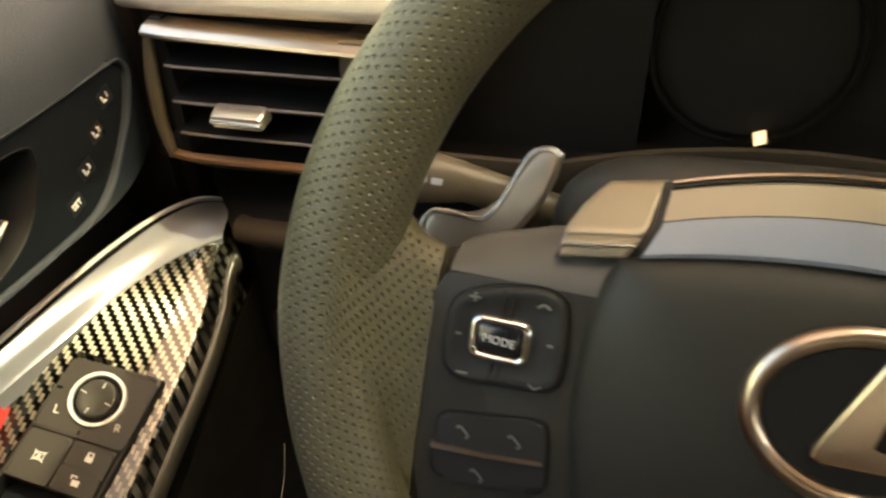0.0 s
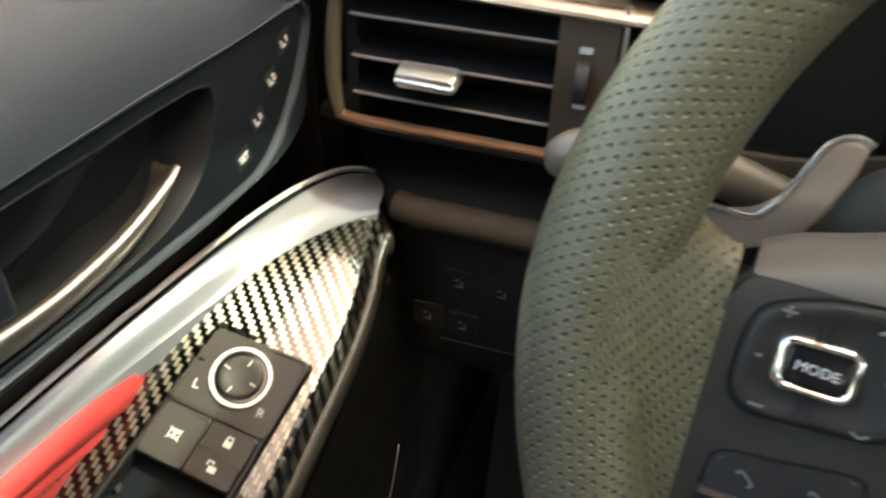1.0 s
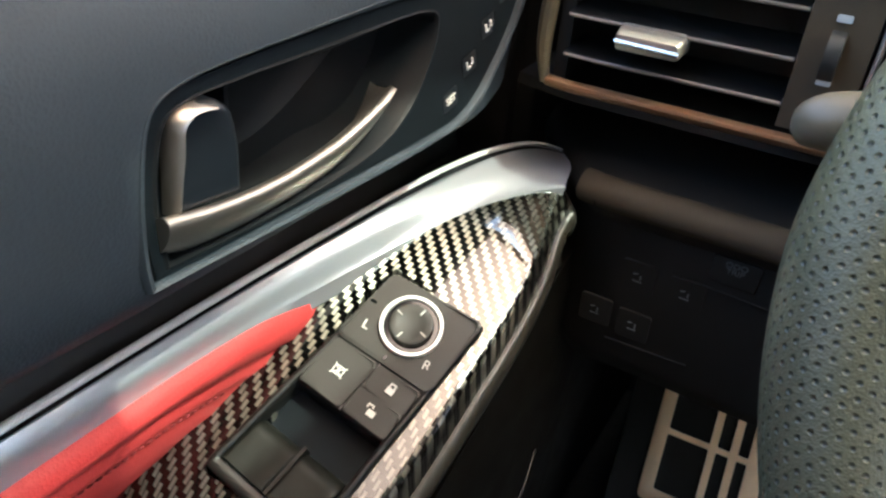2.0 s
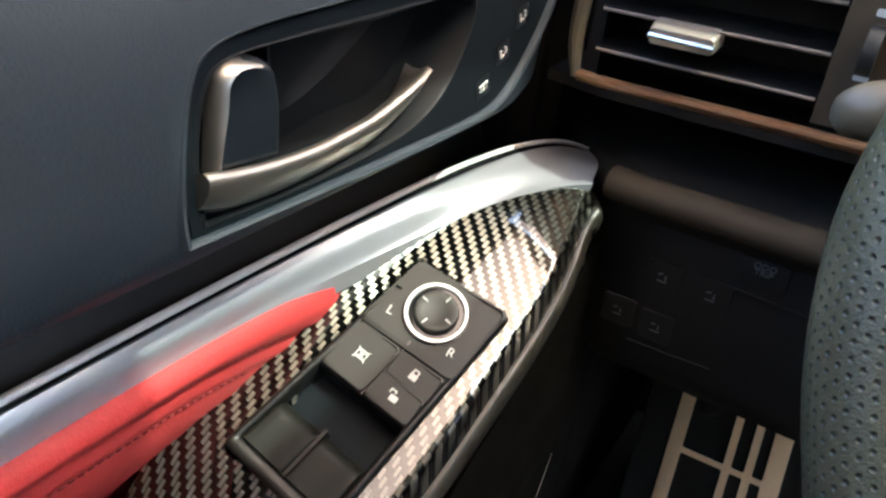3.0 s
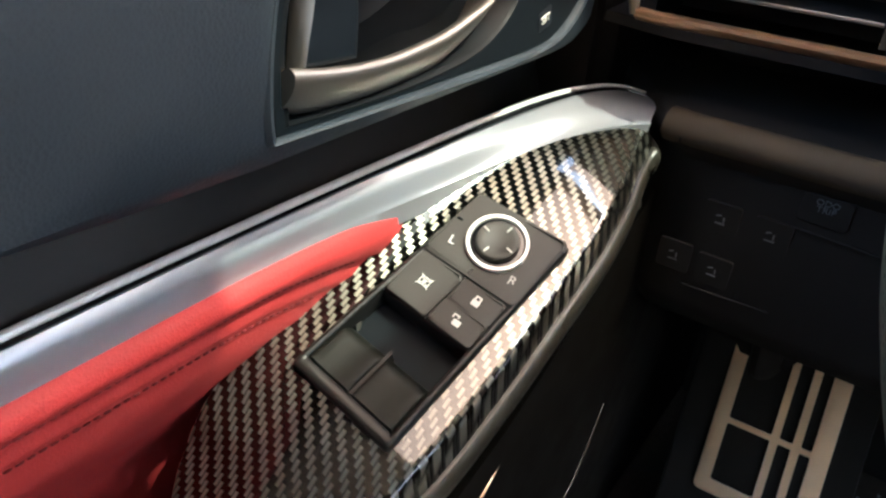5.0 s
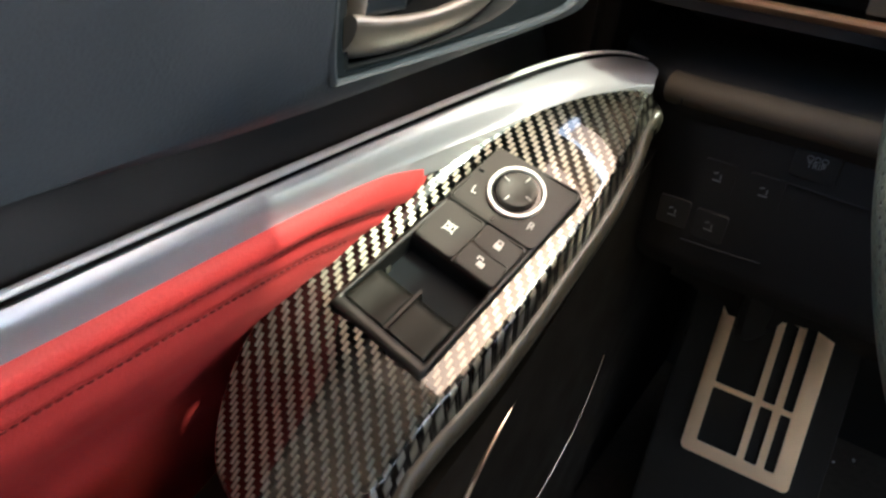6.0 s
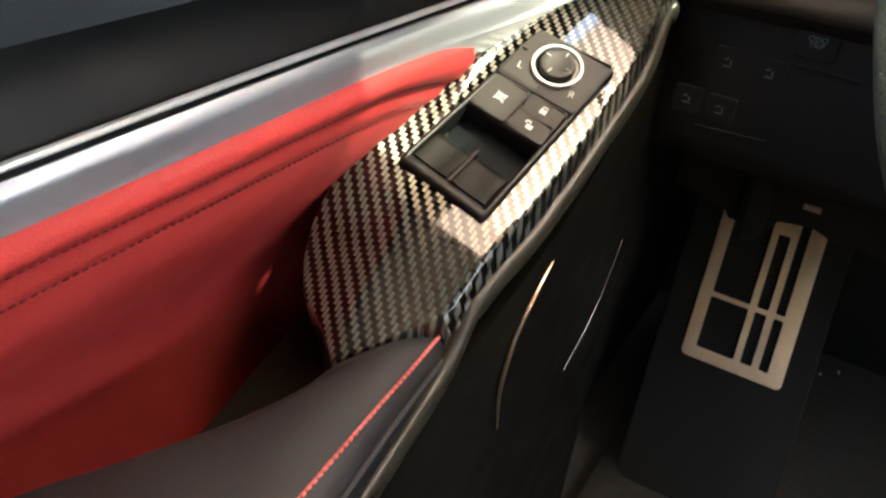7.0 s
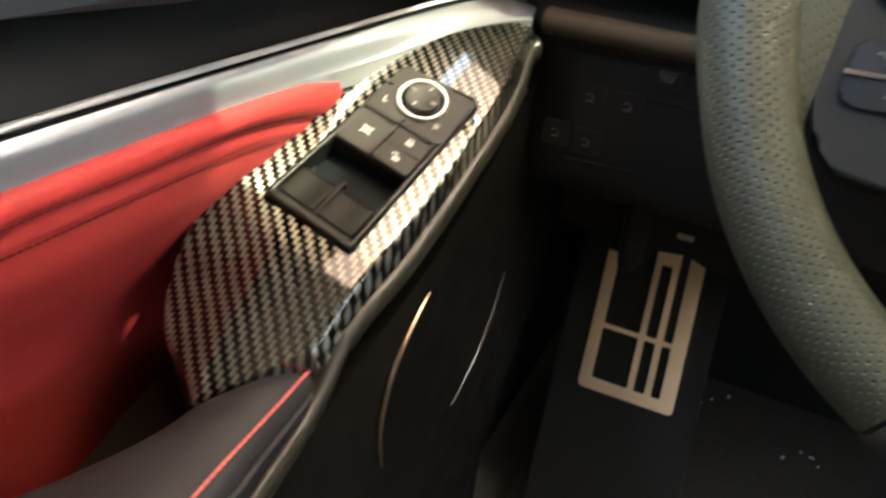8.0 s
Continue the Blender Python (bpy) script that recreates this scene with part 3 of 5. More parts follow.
# seat memory buttons
MEMORY = (((0.3250, 0.6637), "1"), ((0.3126, 0.6513), "2"), ((0.2994, 0.6387), "3"), ((0.2862, 0.6271), "SET"))
for (y, z), words in MEMORY:
    mb = thing("memory_button", (-0.229, y, z), "small black seat memory button with white print", "button", "seat memory buttons")
    m = frame_of((-0.2292, y, z), (0, 1, 0.25), (0, 0, 1))
    part("cap", slab(rounded(-0.0052, -0.0042, 0.0052, 0.0042, 0.0012), -0.002, 0.0002, m), LEVER_BLACK, mb)
    if words == "SET":
        text("print", words, 0.0042, m @ Matrix.Translation((0, 0, 0.0005)), WHITE, mb, "white lettering")
    else:
        text("print", words, 0.0040, m @ Matrix.Translation((0.0016, 0.0004, 0.0005)), WHITE, mb, "white number")
        part("seat_mark", join(bar(m, -0.0026, 0.0017, -0.0022, -0.0014, 0.0009, 0.0003, 0.0008), bar(m, -0.0026, -0.0014, 0.0002, -0.0014, 0.0009, 0.0003, 0.0008)), WHITE, mb, "white seat sign")

# silver strip: its lower and upper edge, rear to front
LOW = [(-0.2570, -0.62, 0.557), (-0.2570, -0.30, 0.557), (-0.2570, -0.10, 0.557), (-0.2570, 0.02, 0.5572), (-0.2572, 0.10, 0.5572), (-0.2575, 0.16, 0.5570), (-0.2553, 0.203, 0.5577), (-0.2485, 0.238, 0.5590),
       (-0.2385, 0.281, 0.5635), (-0.2230, 0.310, 0.5710), (-0.2080, 0.331, 0.5750), (-0.1950, 0.3410, 0.5765)]
HIGH = [(-0.2645, -0.62, 0.570), (-0.2645, -0.30, 0.571), (-0.2645, -0.10, 0.572), (-0.2645, 0.02, 0.5735), (-0.2640, 0.10, 0.5745), (-0.2635, 0.16, 0.5745), (-0.2630, 0.205, 0.5745), (-0.2605, 0.255, 0.5755),
        (-0.2550, 0.305, 0.5780), (-0.2460, 0.350, 0.5795), (-0.2330, 0.3800, 0.5790), (-0.2150, 0.3790, 0.5765)]
NS = 73
lo_c, hi_c = spline(LOW, NS), spline(HIGH, NS)


def smoothed(points, passes):
    p = [np.array(q) for q in points]
    for _ in range(passes):
        p = [p[0]] + [(a + 2 * b + c) / 4 for a, b, c in zip(p, p[1:], p[2:])] + [p[-1]]
    return [tuple(q) for q in p]


hi_c, lo_c = smoothed(hi_c, 30), smoothed(lo_c, 12)


def strip_rows(a, b, bulge, lift):
    out = []
    for i in range(NS):
        p, q = Vector(lo_c[i]), Vector(hi_c[i])
        nrm = Vector((0.80, 0.0, 0.60))
        end = max(0.0, min(1.0, (i - NS + 17) / 12))
        wide = b + 0.26 * end * end * (3 - 2 * end)
        out.append([p.lerp(q, s) + nrm * (bulge * (min(1.0, s / 0.48) ** 2 * (3 - 2 * min(1.0, s / 0.48))) * (1 - 0.25 * max(0.0, (s - 0.48) / 0.38) ** 2) + lift) for s in [a + (wide - a) * k / 16 for k in range(17)]])
    return out


strip = strip_rows(0.0, 0.72, 0.0050, 0.0)
for _ in range(14):
    strip = [strip[0]] + [[(a + b * 2 + c) / 4 for a, b, c in zip(*t)] for t in zip(strip, strip[1:], strip[2:])] + [strip[-1]]
strip = [[r[0] + Vector((-0.0025, 0, -0.011))] + r + [r[-1] + Vector((-0.006, 0, -0.002))] for r in strip]
silver = part("silver_trim", loft(strip), SILVER, door, "satin silver strip along the armrest")
bead = [Vector(p).lerp(Vector(q), 0.90) + Vector((0.0035, 0, 0.0028)) for p, q in zip(lo_c, hi_c)]
part("trim_bead", tube(bead, [0.0014 * min(1.0, (NS - 1 - i) / 14) + 0.0001 for i in range(NS)], 8), RING, silver, "fine silver bead")
groove = [Vector(p).lerp(Vector(q), 0.80) + Vector((0.0030, 0, 0.0026)) for p, q in zip(lo_c, hi_c)]
part("trim_groove", tube(groove, [0.0013 * min(1.0, (NS - 1 - i) / 14) + 0.0001 for i in range(NS)], 6), GLOSS, silver, "black groove under the bead")

# red leather insert, swept along the door
RED_SECTION = [(-0.266, 0.560), (-0.2600, 0.5585), (-0.2550, 0.5565), (-0.2525, 0.5520), (-0.2545, 0.5474), (-0.2574, 0.5452), (-0.2580, 0.5425), (-0.2580, 0.5385), (-0.2598, 0.5352), (-0.2613, 0.5330), (-0.2622, 0.5300),
               (-0.2640, 0.5230), (-0.2710, 0.5100), (-0.2840, 0.4920), (-0.2990, 0.4720), (-0.3150, 0.4480), (-0.3280, 0.4180), (-0.3345, 0.3800), (-0.3400, 0.3450), (-0.3450, 0.3000), (-0.365, 0.3000), (-0.365, 0.560)]


def red_shape(x, z, y):
    """The insert's roll sinks and rounds off towards its front tip, and its two seams run out below."""
    f = max(0.0, (y - 0.216) / 0.026)
    top = 0.5600 - 0.0115 * f ** 2.2
    if 0.52 < z < 0.552:
        z -= 0.0050 * max(0.0, (y - 0.150) / 0.045) ** 1.6
    x -= 0.0075 * max(0.0, (y - 0.225) / 0.015) ** 2 if x > -0.30 else 0.0
    return (x, y, min(z, top))


insert = part("red_insert", extruded(RED_SECTION, span(-0.62, 0.14, 20) + span(0.146, 0.2425, 34), shape=red_shape), RED, door, "red leather insert with two sewn seams", 60)


def stitches(points, length, gap, r, mat, parent, label):
    """A sewn row: short rounded threads end to end along points."""
    p = [Vector(q) for q in points]
    run = [0.0]
    for a, b in zip(p, p[1:]):
        run.append(run[-1] + (b - a).length)

    def at(d):
        i = max(0, min(len(p) - 2, int(np.searchsorted(run, d)) - 1))
        return p[i].lerp(p[i + 1], (d - run[i]) / (run[i + 1] - run[i]))

    bms, d, lift = [], 0.0, Vector((r * 0.8, 0, r * 0.6))
    while d + length < run[-1]:
        bms.append(tube([at(d), at(d + length * 0.3) + lift, at(d + length * 0.7) + lift, at(d + length)], [r * 0.5, r, r, r * 0.5], 5))
        d += length + gap
    return part("stitching", join(*bms), mat, parent, label)


stitches([red_shape(-0.2571, 0.5453, y) for y in span(-0.30, 0.205, 40)], 0.0024, 0.0009, 0.0005, DARK_THREAD, insert, "dark red sewn seam")
stitches([red_shape(-0.2610, 0.5331, y) for y in span(-0.30, 0.185, 40)], 0.0024, 0.0009, 0.0005, DARK_THREAD, insert, "dark red sewn seam")

# carbon panel: stations from the front tip to the rear edge, outer point and inner point
PROFILE = [(-0.2, 0.40), (0.05, 0.418), (0.085, 0.438), (0.105, 0.4515), (0.13, 0.4690), (0.155, 0.4905), (0.1665, 0.497), (0.221, 0.5265), (0.245, 0.539), (0.30, 0.5635), (0.345, 0.5790), (0.38, 0.582)]


def carbon_z(x, y):
    z = float(np.interp(y, [p[0] for p in PROFILE], [p[1] for p in PROFILE]))
    z += 0.25 * (float(np.interp(y - 0.012, [p[0] for p in PROFILE], [p[1] for p in PROFILE])) + float(np.interp(y + 0.012, [p[0] for p in PROFILE], [p[1] for p in PROFILE])) - 2 * z)
    return z - 0.30 * (x + 0.21)


STATIONS = [((-0.2020, 0.3470), (-0.1975, 0.3440)), ((-0.2110, 0.3300), (-0.1955, 0.3280)), ((-0.2225, 0.3100), (-0.1915, 0.3100)), ((-0.2385, 0.2790), (-0.1885, 0.2820)), ((-0.2560, 0.2380), (-0.1890, 0.2420)),
            ((-0.2650, 0.2050), (-0.1905, 0.2120)), ((-0.2715, 0.1780), (-0.1940, 0.1820)), ((-0.2780, 0.1520), (-0.1980, 0.1600)), ((-0.2805, 0.1320), (-0.2005, 0.1450)), ((-0.2660, 0.1110), (-0.2015, 0.1370)),
            ((-0.2490, 0.1025), (-0.2020, 0.1350)), ((-0.2345, 0.0930), (-0.2030, 0.1335))]
out_c = spline([a for a, b in STATIONS], 120)
in_c = spline([b for a, b in STATIONS], 120)
FLANK_X = [(0.10, 0.0060), (0.145, 0.0050), (0.205, 0.0030), (0.28, 0.0035), (0.31, 0.0045), (0.345, 0.0055)]


def flank(y):
    """How far the panel's inner flank stands out and falls below its shoulder."""
    out = float(np.interp(y, [p[0] for p in FLANK_X], [p[1] for p in FLANK_X]))
    return out, float(np.interp(y, [0.128, 0.15, 0.19, 0.31, 0.345], [0.009, 0.013, 0.0165, 0.0165, 0.010]))


def crest_x(y):
    """The ridge that runs from under the switches to the panel's rear corner."""
    return float(np.interp(y, [0.085, 0.097, 0.112, 0.130, 0.150, 0.170], [-0.2345, -0.2360, -0.2390, -0.2395, -0.2385, -0.2370]))


rows = []
for (ax, ay), (bx, by) in zip(out_c, in_c):
    r = []
    for k in range(43):
        s = k / 42
        x, y = ax + (bx - ax) * s, ay + (by - ay) * s
        z = carbon_z(x, y) + 0.0012 * math.sin(math.pi * s)
        fade = min(1.0, max(0.0, (0.166 - y) / 0.040))
        z -= 0.38 * max(0.0, crest_x(y) - x) * min(1.0, fade * 1.2) ** 1.5
        z -= 0.06 * max(0.0, x - crest_x(y)) * fade
        fa, fb = (y - 0.1667) / 0.0930, (x + 0.2525 - 0.165 * (y - 0.1667)) / 0.0440
        if 0.0 < fa < 1.0 and 0.0 < fb < 1.0:
            z -= 0.020
        r.append((x, y, z))
    (x0, y0, z0), (x1, y1, z1) = r[0], r[-1]
    fx, fz = flank(y1)
    side = [(x1 + 0.0011, y1, z1 - 0.0008), (x1 + 0.0018, y1, z1 - 0.0022)] + [(x1 + 0.0018 + (fx - 0.0018) * q, y1, z1 - 0.0022 - (fz - 0.0022) * q) for q in (0.25, 0.5, 0.75, 1.0)] + [(x1 + fx - 0.003, y1, z1 - fz - 0.006)]
    rows.append([(x0 + 0.012, y0, z0 - 0.055), (x0 + 0.003, y0, z0 - 0.014), (x0 - 0.0006, y0, z0 - 0.004), (x0 - 0.0004, y0, z0 - 0.0012)] + r + side)
rows.append([(x, y - 0.003, z - 0.002) for x, y, z in rows[-1]])
rows.append([(x, y - 0.004, z - 0.030) for x, y, z in rows[-1]])
part("carbon_panel", loft(rows), CARBON, door, "glossy lacquered carbon-weave armrest panel", 50)
# black edge rail round the inner side of the panel
edge = [(bx + flank(by)[0] + 0.0010, by, carbon_z(bx, by) - flank(by)[1] + 0.0015) for bx, by in in_c[:92:4]]
nose = [(-0.232, 0.372, 0.566), (-0.222, 0.371, 0.566), (-0.208, 0.364, 0.566)]
edge = nose + edge + [(-0.1930, 0.120, 0.4480), (-0.1895, 0.085, 0.4410), (-0.1840, 0.042, 0.4370), (-0.1790, 0.0, 0.4350), (-0.1735, -0.06, 0.4340), (-0.1700, -0.20, 0.4340), (-0.1700, -0.62, 0.4340)]
edge = spline(edge, 90)
rows = []
for p in edge:
    p = Vector(p)
    rows.append([p + Vector(q) for q in ((-0.006, -0.001, -0.010), (-0.0040, 0, -0.001), (-0.0008, 0, 0.0006), (0.0010, 0.0006, -0.0002), (0.0022, 0.0010, -0.0022), (0.0026, 0.0012, -0.0050), (0.0020, 0.0011, -0.0100), (-0.002, 0.001, -0.0145), (-0.010, 0, -0.0160), (-0.020, 0, -0.020))])
part("edge_rail", loft(rows), RAIL, door, "dark rounded rail under the carbon panel", 60)
# the lower door, falling back to the floor
def lower_x(y, z):
    return -0.1915 - 0.006 * min(1, (0.46 - z) / 0.2 if z < 0.46 else 0) + 0.002 * math.sin(y * 7)


rows = []
for y in span(-0.62, 0.40, 30):
    rail_z = float(np.interp(y, [-0.62, 0.0, 0.094, 0.134, 0.24, 0.353, 0.40], [0.42, 0.42, 0.4475, 0.4636, 0.4943, 0.557, 0.565])) + 0.002
    rows.append([(-0.235, y, rail_z - 0.040), (-0.200, y, rail_z - 0.030)] + [(lower_x(y, z), y, z) for z in [rail_z - 0.020 - (rail_z - 0.04) * (k / 11) for k in range(12)]] + [(-0.26, y, 0.012), (-0.30, y, 0.2), (-0.30, y, rail_z - 0.06)])
part("lower_panel", loft(rows, closed=True, caps=True), DARK, door, "black plastic lower door panel", 60)
# map pocket lips, in bright metal that stands for the light they catch
pts = spline([(-0.1905, 0.226, 0.452), (-0.1895, 0.205, 0.440), (-0.1890, 0.184, 0.420), (-0.1890, 0.176, 0.390), (-0.1895, 0.182, 0.356)], 19)
part("pocket_edge", tube(pts, [0.0005 + 0.0009 * math.sin(math.pi * i / 18) for i in range(19)], 8), BRONZE, door, "curved lip of the door pocket")
pts = spline([(-0.187, 0.343, 0.404), (-0.187, 0.333, 0.380), (-0.187, 0.316, 0.358), (-0.187, 0.297, 0.344), (-0.187, 0.274, 0.333)], 17)
part("pocket_edge", tube(pts, 0.0006, 6), METAL, door, "fine curved edge of the speaker cover")

# armrest pad
ARM_L = [(-0.2285, 0.0900), (-0.2300, 0.0690), (-0.2400, 0.0380), (-0.2560, 0.0050), (-0.2740, -0.030), (-0.2900, -0.080), (-0.2960, -0.20), (-0.2960, -0.62)]
ARM_R = [(-0.2005, 0.1415), (-0.1975, 0.1150), (-0.1935, 0.0800), (-0.1880, 0.0420), (-0.1830, 0.0050), (-0.1780, -0.050), (-0.1740, -0.20), (-0.1740, -0.62)]
al, ar = spline(ARM_L, 43), spline(ARM_R, 43)
rows, seam = [], []
for i, ((ax, ay), (bx, by)) in enumerate(zip(al, ar)):
    f = min(1.0, 0.45 + i / 5)
    r = []
    for k in range(15):
        s = k / 14
        z = 0.4475 + 0.0075 * math.sin(math.pi * (0.12 + 0.88 * s)) ** 0.6 * f ** 0.5 + 0.004 * s * (1 - s)
        r.append((ax + (bx - ax) * s, ay + (by - ay) * s, z + 0.003))
    rows.append([(ax - 0.004, ay, 0.405), (ax - 0.002, ay, 0.438)] + r + [(bx + 0.0028, by, 0.4440), (bx + 0.0026, by, 0.432), (bx - 0.004, by, 0.425)])
    p, q = r[12], r[13]
    seam.append((p[0] + (q[0] - p[0]) * 0.4, p[1], p[2] + 0.0002))
arm = part("armrest_pad", loft(rows, caps=False), PAD, door, "black leather armrest pad", 60)
stitches(seam[0:40], 0.0025, 0.0007, 0.00095, RED_THREAD, arm, "red contrast stitching")

part("welt", tube([(bx + 0.0016, by, 0.4475) for bx, by in ar], 0.0022, 8), PAD, arm, "black sewn welt")

# ---- window switch panel on the carbon ----
switch = thing("window_switch_panel", (-0.222, 0.215, 0.527), "black window and mirror switch panel set in the carbon panel", "switch panel")
P00, P01, P11, P10 = Vector((-0.2525, 0.1667, 0.5125)), Vector((-0.2072, 0.1665, 0.4980)), Vector((-0.1925, 0.2616, 0.5440)), Vector((-0.2335, 0.2570, 0.5545))
SW_U, SW_V = ((P10 - P00) + (P11 - P01)) / 2, ((P01 - P00) + (P11 - P10)) / 2
SW_N = SW_V.cross(SW_U).normalized() * -1
if SW_N.z < 0:
    SW_N = -SW_N


def sw(a, b, h=0.0):
    """A place on the switch panel: a from rear to front, b from the outer to the inner side, h above its face."""
    return P00 * (1 - a) * (1 - b) + P01 * (1 - a) * b + P11 * a * b + P10 * a * (1 - b) + SW_N * h


def sw_slab(outline, h0, h1, bevel=0.0, top=1.0):
    flat = slab([(a, b) for a, b in outline], h0, h1)
    for v in flat.verts:
        v.co = sw(v.co.x, v.co.y, v.co.z)
    if bevel:
        cap = max(flat.faces, key=lambda f: sum((v.co).dot(SW_N) for v in f.verts) / len(f.verts))
        bmesh.ops.bevel(flat, geom=list(cap.edges), offset=bevel, segments=2, affect="EDGES", profile=0.6)
    return flat


bezel_rows = [[sw(a, b, h) for a, b in o] for o, h in ((rounded(-0.018, -0.034, 1.010, 1.034, 0.035, 6), -0.008), (rounded(-0.018, -0.034, 1.010, 1.034, 0.035, 6), 0.0004), (rounded(-0.015, -0.028, 1.007, 1.028, 0.034, 6), 0.0016),
              (rounded(-0.009, -0.016, 1.001, 1.016, 0.032, 6), 0.0025), (rounded(0.004, 0.004, 0.990, 0.996, 0.028, 6), 0.0029), (rounded(0.034, 0.030, 0.432, 0.970, 0.014, 6), 0.0026), (rounded(0.040, 0.042, 0.425, 0.958, 0.012, 6), 0.0014), (rounded(0.040, 0.042, 0.425, 0.958, 0.012, 6), -0.0105))]
bezel = part("bezel", loft(bezel_rows, closed=True), BEZEL, switch, "satin black bezel with a rounded edge", 60)
part("switch_well", sw_slab(rounded(0.038, 0.040, 0.427, 0.960, 0.012), -0.0110, -0.0100), PLATE, switch, "dark hollow in front of the window switches")
for b0, b1 in ((0.052, 0.482), (0.518, 0.948)):
    flat = []
    for k in range(15):
        f = k / 14
        a = 0.046 + 0.185 * f
        h = 0.0030 - 0.0010 * f - 0.0030 * max(0.0, (f - 0.78) / 0.22) ** 2
        flat.append([sw(a, b0, -0.008), sw(a, b0, h - 0.0009), sw(a, b0 + 0.012, h - 0.0002), sw(a, b0 + 0.03, h)] + [sw(a, b0 + 0.03 + (b1 - b0 - 0.06) * j / 5, h - 0.0007 * math.sin(math.pi * j / 5)) for j in range(1, 5)] + [sw(a, b1 - 0.03, h), sw(a, b1 - 0.012, h - 0.0002), sw(a, b1, h - 0.0009), sw(a, b1, -0.008)])
    flat.append([p + (sw(0.245, 0.5) - sw(0.231, 0.5)) - SW_N * max(0.0, 0.0060 + (p - sw(0.231, 0.5)).dot(SW_N)) for p in flat[-1]])
    part("window_switch", loft(flat, caps=True), ROCKER, switch, "charcoal window rocker switch", 50)
part("switch_divider", sw_slab([(0.046, 0.491), (0.046, 0.509), (0.255, 0.509), (0.255, 0.491)], -0.008, 0.0018, 0.0003), BEZEL, switch, "thin black web between the rockers")
lock_button = part("window_lock_button", sw_slab(rounded(0.445, 0.055, 0.645, 0.475, 0.02), 0.0, 0.0042, 0.0010), BUTTON, switch, "charcoal window lock button")


def sw_frame(a, b, h, turn=0.0):
    """Local x to the panel's inner side, y to its front."""
    return frame_of(sw(a, b, h), SW_V, SW_U) @ pose(0, 0, 0, 0, 0, turn)


m = sw_frame(0.545, 0.265, 0.0042, 0)
part("lock_sign", join(*[bar(m, *q, 0.00042, -0.0002, 0.0003) for q in ((-0.0022, -0.0016, 0.0022, -0.0016), (-0.0022, 0.0018, 0.0022, 0.0018), (-0.0022, -0.0016, -0.0022, 0.0018), (0.0022, -0.0016, 0.0022, 0.0018), (-0.0028, -0.0024, 0.0028, 0.0024), (-0.0028, 0.0024, 0.0028, -0.0024), (0, -0.0016, 0, 0.0018))]), WHITE, lock_button, "white crossed window sign")
for a0, a1, closed_lock in ((0.445, 0.538, False), (0.552, 0.645, True)):
    kb = part("door_lock_button", sw_slab(rounded(a0, 0.525, a1, 0.945, 0.012), 0.0, 0.0042, 0.0010), BUTTON, switch, "charcoal door lock button")
    m = sw_frame((a0 + a1) / 2, 0.735, 0.0042)
    dx = 0.0 if closed_lock else 0.0016
    part("lock_sign", join(slab(rounded(-0.0017, -0.0020, 0.0017, 0.0006, 0.0003, 2), -0.0002, 0.0003, m), bar(m, -0.0011 - dx, 0.0006, -0.0011 - dx, 0.0022, 0.0006, -0.0002, 0.0003), bar(m, 0.0011 - dx, 0.0006 if closed_lock else 0.0012, 0.0011 - dx, 0.0022, 0.0006, -0.0002, 0.0003), bar(m, -0.0013 - dx, 0.0022, 0.0013 - dx, 0.0022, 0.0006, -0.0002, 0.0003)), WHITE, kb, "white padlock sign")
part("divider", sw_slab([(0.43, 0.495), (0.43, 0.508), (0.66, 0.508), (0.66, 0.495)], 0.0, 0.0035), GLOSS, switch)
mirror_block = part("mirror_switch_base", sw_slab(rounded(0.675, 0.02, 0.995, 0.985, 0.035), 0.0, 0.0048, 0.0014), BUTTON, switch, "raised charcoal base of the mirror switch")
for q in ((0.675, 0.50, 0.745, 0.50), (0.855, 0.92, 0.855, 0.985), (0.855, 0.02, 0.855, 0.08)):
    a0, b0, a1, b1 = q
    w = 0.006
    o = [(a0, b0 - w * 2), (a1, b1 - w * 2), (a1, b1 + w * 2), (a0, b0 + w * 2)] if b0 == b1 else [(a0 - w, b0), (a0 + w, b0), (a1 + w, b1), (a1 - w, b1)]
    part("joint", sw_slab(o, 0.004, 0.0050), GLOSS, mirror_block)
md = frame_of(sw(0.845, 0.495, 0.0048), SW_V, SW_U)
part("dial_ring", ring_bm(md, 0.0130, 0.0114, -0.001, 0.0024, 56), RING, switch, "bright chrome ring")
part("dial_gap", ring_bm(md, 0.0115, 0.0086, -0.001, 0.0010, 48), GLOSS, switch)
rows = [[md @ Vector((r * math.cos(2 * math.pi * k / 40), r * math.sin(2 * math.pi * k / 40), z)) for k in range(40)] for r, z in ((0.0092, -0.001), (0.0090, 0.0030), (0.0086, 0.0040), (0.0077, 0.0043), (0.0055, 0.0037), (0.0025, 0.0034), (0.0004, 0.0033))]
knob = part("mirror_dial", loft(rows, closed=True, caps=True), BUTTON, switch, "round charcoal mirror dial with white ticks")
for k in range(4):
    c, s = math.cos(radians(90 * k - 10)), math.sin(radians(90 * k - 10))
    part("tick", bar(md, 0.0052 * c, 0.0052 * s, 0.0080 * c, 0.0080 * s, 0.0005, 0.0036, 0.0046), WHITE, knob)
text("letter", "L", 0.0058, sw_frame(0.755, 0.155, 0.0049, 8), WHITE, switch, "white letter")
text("letter", "R", 0.0058, sw_frame(0.745, 0.845, 0.0049, 8), WHITE, switch, "white letter")

# ---- dashboard ----
dash = thing("dashboard", (0.10, 0.42, 0.0), "dark car dashboard with a beige-grey top, beside the door", "dashboard")


